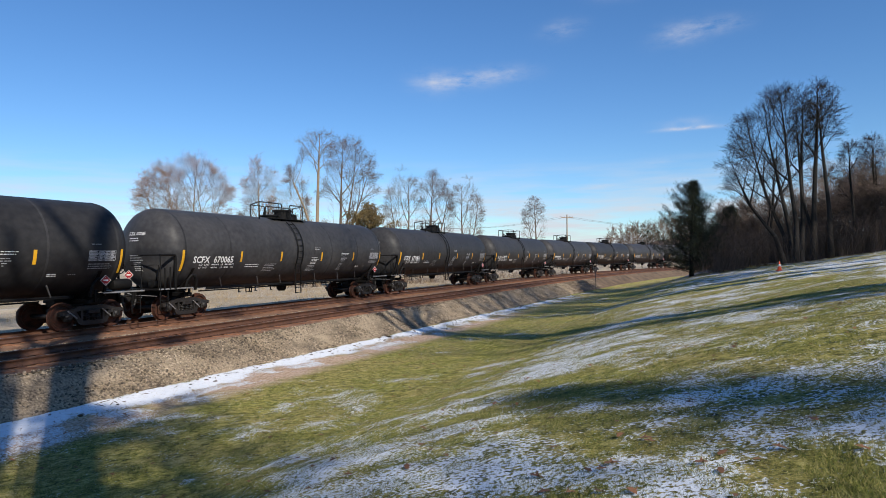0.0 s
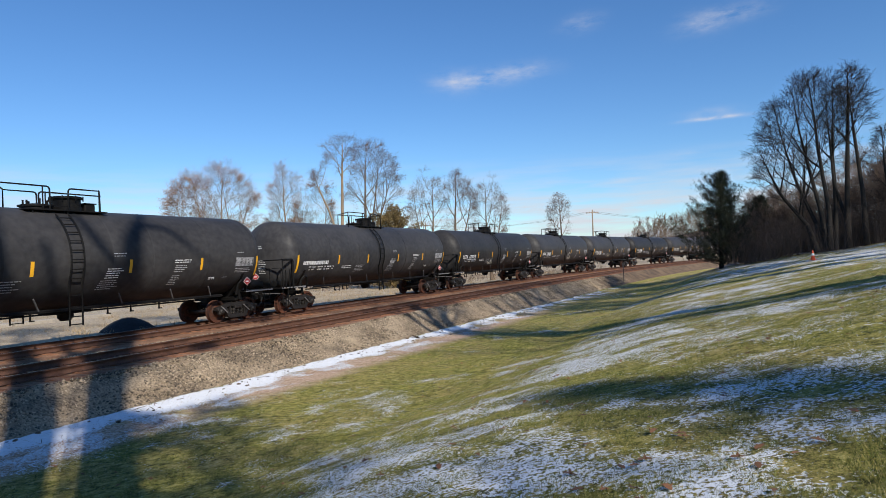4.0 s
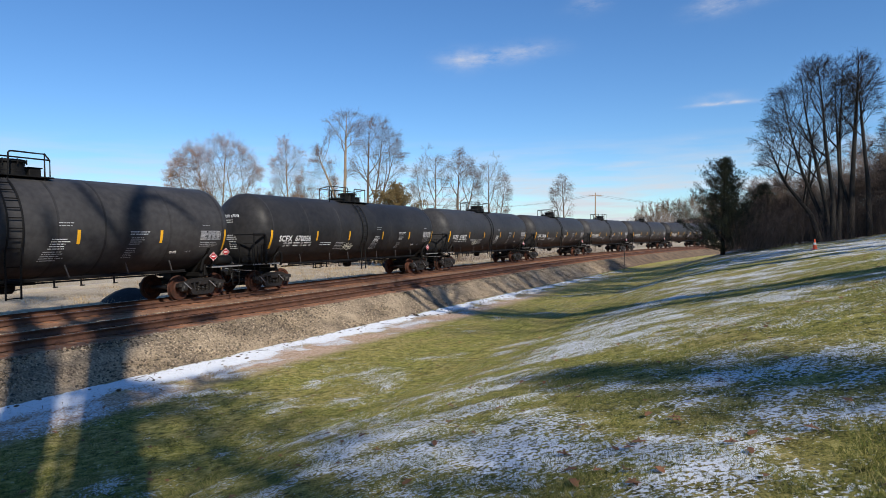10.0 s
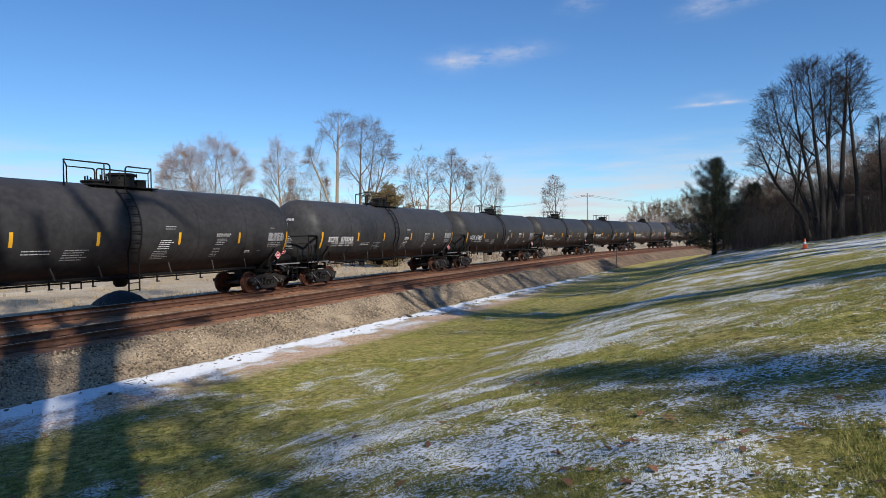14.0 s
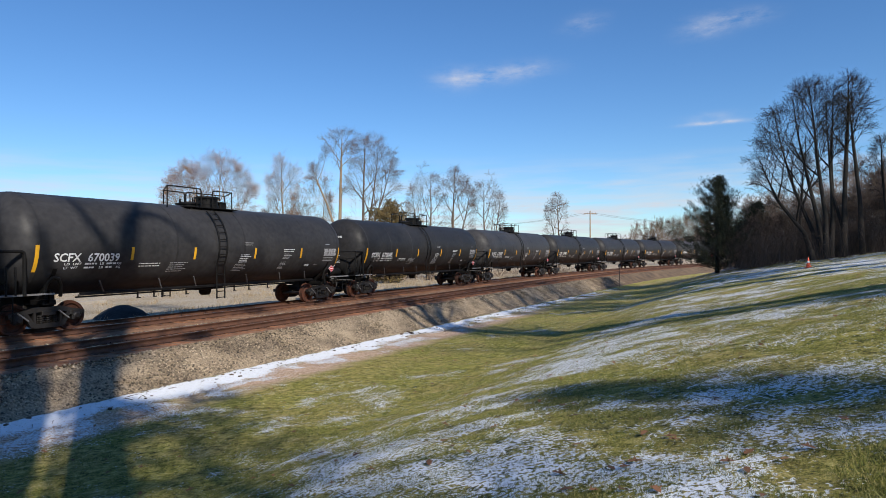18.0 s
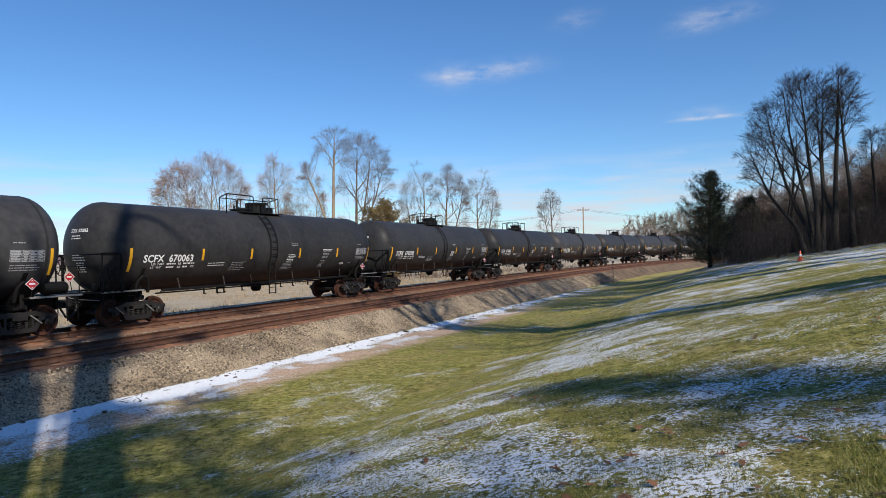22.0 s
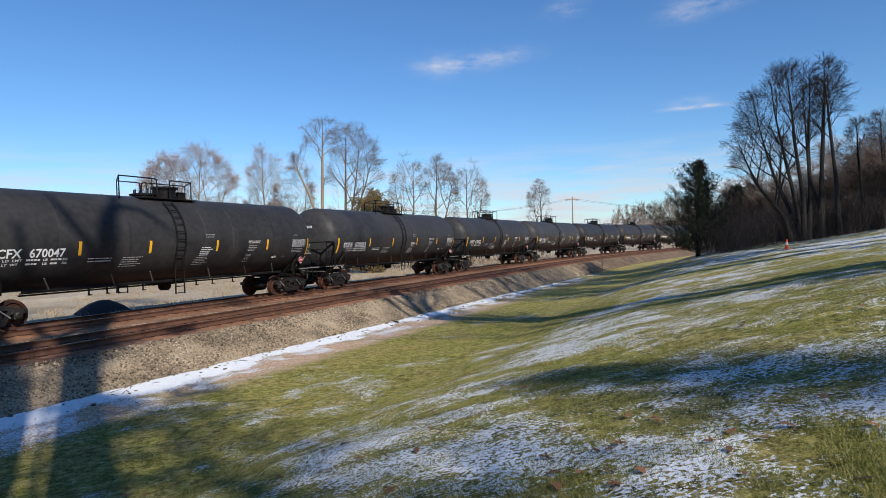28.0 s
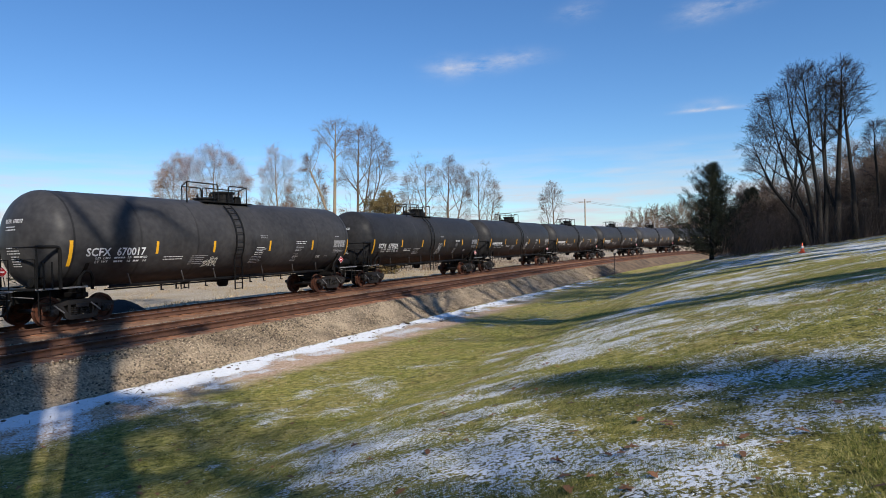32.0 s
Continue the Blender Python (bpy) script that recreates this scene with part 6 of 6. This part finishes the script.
# ---------------------------------------------------------------- lawn: blades and leaves
def build_grass():
    rnd = np.random.RandomState(9)
    n = 860000
    r = 2.6 + 20.0 * rnd.rand(n) ** 1.75
    a = np.radians(-42 + 84 * rnd.rand(n))
    x, y = r * np.sin(a), r * np.cos(a)
    s, d = line_coords(x, y)
    snow = snow_cover(x, y, s, d)
    keep = (d > 9.5 + 1.6 * (fbm(x * 1.3, y * 1.3, 3) - 0.4) + 0.5 * rnd.rand(n)) & (rnd.rand(n) > np.clip(snow * 0.9, 0, 0.78))
    x, y, s, d, r, snow = (q[keep] for q in (x, y, s, d, r, snow))
    n = len(x)
    z = ground_z(x, y, (s, d)) + snow * 0.012
    tuft = np.clip((fbm(x * 4.0, y * 4.0, 2) - 0.35) * 3.3, 0, 1)
    h = (0.012 + 0.024 * rnd.rand(n)) * (0.45 + 1.4 * tuft) * np.interp(r, [3, 7, 14], [0.72, 0.68, 0.52])
    w = (0.0018 + 0.0012 * rnd.rand(n)) * np.clip(r / 6, 0.9, 3)
    t = rnd.rand(n) * 6.283
    bx, by = np.cos(t) * w, np.sin(t) * w
    lean = 1.8 * h
    la = rnd.rand(n) * 6.283
    tip = np.stack([x + np.cos(la) * lean * rnd.rand(n), y + np.sin(la) * lean * rnd.rand(n), z + h], 1)
    v = np.stack([np.stack([x - bx, y - by, z - 0.008], 1), np.stack([x + bx, y + by, z - 0.008], 1), tip], 1).reshape(-1, 3)
    f = np.arange(3 * n).reshape(-1, 3)
    tagged(new("grass", raw_mesh("grass", v, f, BLADES)), "short winter grass blades, green and straw, poking through snow", "grass", kind="stuff")
    # crumbs of snow caught in the turf
    n = 60000
    r = 2.6 + 9.0 * rnd.rand(n) ** 1.4
    a = np.radians(-42 + 84 * rnd.rand(n))
    x, y = r * np.sin(a), r * np.cos(a)
    s, d = line_coords(x, y)
    keep = (rnd.rand(n) < np.clip((snow_cover(x, y, s, d) - 0.30) * 2.6, 0, 0.75)) & (d > 8.6)
    x, y, s, d, r = (q[keep] for q in (x, y, s, d, r))
    n = len(x)
    z = ground_z(x, y, (s, d)) + 0.011
    size = 0.003 + 0.006 * rnd.rand(n) ** 2
    base = np.array([(1, 0, 0), (0, 1, 0), (-1, 0, 0), (0, -1, 0), (0, 0, 0.6), (0, 0, -0.3)])
    tri = np.array([(0, 1, 4), (1, 2, 4), (2, 3, 4), (3, 0, 4), (1, 0, 5), (2, 1, 5), (3, 2, 5), (0, 3, 5)])
    jit = 1 + 0.9 * (rnd.rand(n, 6, 3) - 0.5)
    t = rnd.rand(n) * 6.283
    v = base[None] * jit * size[:, None, None]
    v = np.stack([v[..., 0] * np.cos(t)[:, None] - v[..., 1] * np.sin(t)[:, None], v[..., 0] * np.sin(t)[:, None] + v[..., 1] * np.cos(t)[:, None], v[..., 2]], -1)
    v = v + np.stack([x, y, z], 1)[:, None]
    f = (tri[None] + 6 * np.arange(n)[:, None, None]).reshape(-1, 3)
    tagged(new("snow_crumbs", raw_mesh("snow_crumbs", v.reshape(-1, 3), f, SNOW, True)), "crumbs of thawing snow caught between grass blades", "snow", kind="stuff")
    # fallen leaves
    m = 480
    r = 3.0 + 22 * rnd.rand(m)
    a = np.radians(-42 + 84 * rnd.rand(m))
    x, y = r * np.sin(a), r * np.cos(a)
    s, d = line_coords(x, y)
    ok = d > 8.2
    x, y, s, d = x[ok], y[ok], s[ok], d[ok]
    m = len(x)
    z = ground_z(x, y, (s, d)) + 0.03
    outline = np.array([(0, -1.0), (0.5, -0.6), (0.42, -0.1), (0.85, 0.15), (0.4, 0.35), (0.3, 0.75), (0, 1.1), (-0.3, 0.7), (-0.42, 0.3), (-0.8, 0.1), (-0.4, -0.15), (-0.5, -0.65)])
    size, t = 0.025 + 0.028 * rnd.rand(m), rnd.rand(m) * 6.283
    ux = outline[None, :, 0] * np.cos(t)[:, None] - outline[None, :, 1] * np.sin(t)[:, None]
    uy = outline[None, :, 0] * np.sin(t)[:, None] + outline[None, :, 1] * np.cos(t)[:, None]
    curl = (outline[None, :, 0] ** 2) * (0.2 + 0.8 * rnd.rand(m))[:, None] + outline[None, :, 1] * (rnd.rand(m)[:, None] - 0.3) * 0.6
    v = np.stack([x[:, None] + ux * size[:, None], y[:, None] + uy * size[:, None], z[:, None] + curl * size[:, None]], -1).reshape(-1, 3)
    f = np.arange(12 * m).reshape(-1, 12)
    tagged(new("fallen_leaves", raw_mesh("fallen_leaves", v, f, LEAF)), "scattered curled brown oak leaves", "leaves", kind="stuff")


build_grass()


# ---------------------------------------------------------------- small things
def build_cone():
    x, y = polar(29.79, 39)
    cone = thing("traffic_cone", "orange traffic cone with a white collar on the slope", "traffic cone", at=(x, y, gz(x, y)))
    part("base", Shape().box((0, 0, 0.03), (0.30, 0.30, 0.05), cut=0.02), CONE_ORANGE, cone)
    part("cone_body", Shape().lathe([(0.04, 0.115), (0.24, 0.078), (0.38, 0.05), (0.535, 0.024), (0.55, 0.016)], 20, "z"), CONE_ORANGE, cone)
    part("collar", Shape().lathe([(0.255, 0.080), (0.26, 0.082), (0.365, 0.060), (0.37, 0.055)], 20, "z"), CONE_WHITE, cone, "white reflective collar")


build_cone()


def build_marker():
    x, y, a = on_line(55.0, 8.1)
    post = thing("marker_post", "thin weathered trackside post with a small plate", "post", at=(x, y, gz(x, y)))
    part("shaft", Shape().box((0, 0, 1.05), (0.07, 0.07, 2.3), cut=0.01), POST, post)
    part("plate", Shape().box((0, -0.06, 2.08), (0.26, 0.02, 0.22), cut=0.005), POST, post)


build_marker()


def build_poles():
    tops = []
    for az, dist in ((12.9, 130), (27.5, 190), (-2.0, 150)):
        x, y = polar(az, dist)
        z = gz(x, y) - 0.3
        pole = thing("utility_pole", "weathered wooden utility pole with a crossarm", "utility pole", "utility poles", at=(x, y, z))
        part("shaft", Shape().tube([(0, 0, 0), (0.1, 0, 11.6)], [0.17, 0.11], 10), POLE, pole)
        part("crossarm", Shape().box((0.1, 0, 11.0), (2.5, 0.10, 0.13)), POLE, pole)
        for u in (-1.1, -0.45, 0.55, 1.2):
            part("insulator", Shape().lathe([(0, 0.04), (0.08, 0.06), (0.16, 0.03)], 8, "z", (u, 0, 11.06)), GREY, pole)
        tops.append(Vector((x, y, z)))
    for a, b in ((0, 1), (0, 2)):
        for u in (-1.1, 0.55):
            p, q = tops[a] + Vector((u, 0, 11.2)), tops[b] + Vector((u, 0, 11.2))
            path = [p.lerp(q, t / 10) - Vector((0, 0, 1.6 * (1 - (t / 5 - 1) ** 2))) for t in range(11)]
            tagged(part("power_line", Shape().tube(path, 0.02, 4), WIRE), "thin sagging power line between poles", "power line", "power lines")


build_poles()


def build_weeds():
    """Dry tufts over the lot beyond the tracks."""
    rnd = np.random.RandomState(21)
    m, per = 1900, 16
    s, d = -12 + 100 * rnd.rand(m), -3.6 - 26 * rnd.rand(m) ** 1.6
    keep = fbm(s * 0.25, d * 0.4, 3) > np.interp(s, [8, 26], [0.60, 0.36])
    s, d = s[keep], d[keep]
    m = len(s)
    a = np.interp(s, LINE_S, LINE_A)
    x = np.repeat(np.interp(s, LINE_S, LINE_X) + np.cos(a) * d, per) + rnd.normal(0, 0.16, m * per)
    y = np.repeat(np.interp(s, LINE_S, LINE_Y) - np.sin(a) * d, per) + rnd.normal(0, 0.16, m * per)
    z = ground_z(x, y)
    n = len(x)
    h, w, t = 0.10 + 0.28 * rnd.rand(n) ** 2, 0.006 + 0.008 * rnd.rand(n), rnd.rand(n) * 6.283
    tip = np.stack([x + rnd.normal(0, 0.4, n) * h, y + rnd.normal(0, 0.4, n) * h, z + h], 1)
    v = np.stack([np.stack([x - np.cos(t) * w, y - np.sin(t) * w, z - 0.02], 1), np.stack([x + np.cos(t) * w, y + np.sin(t) * w, z - 0.02], 1), tip], 1).reshape(-1, 3)
    tagged(new("lot_weeds", raw_mesh("lot_weeds", v, np.arange(3 * n).reshape(-1, 3), STRAW)), "dry tan weed tufts on the gravel lot", "weeds", kind="stuff")


build_weeds()


def build_beyond():
    x, y, a = on_line(10.0, -5.4)
    rnd = random.Random(4)
    rings = [(0.0, 1.22), (0.12, 1.08), (0.30, 0.84), (0.46, 0.55), (0.56, 0.28), (0.60, 0.02)]
    heap = Shape().lathe(rings, 36, "z")
    heap.v = [(p[0] * (1 + rnd.uniform(-0.05, 0.05)), p[1] * (1 + rnd.uniform(-0.05, 0.05)), p[2] + rnd.uniform(-0.02, 0.02)) for p in heap.v]
    tagged(part("cinder_mound", heap, PILE, at=(x, y, -0.47)), "low rounded dark heap by the track", "heap")
    for s in range(-40, 15, 6):
        x, y, a = on_line(s, -16.0)
        tagged(part("barrier_block", Shape().box((0, 0, 0), (0.45, 5.9, 0.24), Matrix.Rotation(-a, 3, "Z"), cut=0.04), CONCRETE, at=(x, y, -0.40)), "low pale concrete barrier block beyond the tracks", "barrier", "barrier blocks")
    # far wooded ridge
    pts, faces, n = [], [], 90
    for k in range(n + 1):
        az = -60 + 130 * k / n
        h = 30 + 62 * math.exp(-((az - 24) / 6.5) ** 2) + 14 * math.sin(k * 0.31) + 5 * math.sin(k * 1.1)
        x, y = polar(az, 2200)
        pts += [(x, y, -20), (x * 1.02, y * 1.02, max(h, 5) * 0.75), (x * 1.12, y * 1.12, max(h, 5))]
        if k:
            b = 3 * k
            faces += [(b - 3, b, b + 1, b - 2), (b - 2, b + 1, b + 2, b - 1)]
    tagged(new("far_ridge", raw_mesh("far_ridge", pts, faces, RIDGE, True)), "distant wooded ridge, its haze put into a purple-brown colour", "ridge", kind="structure")


build_beyond()
motions()
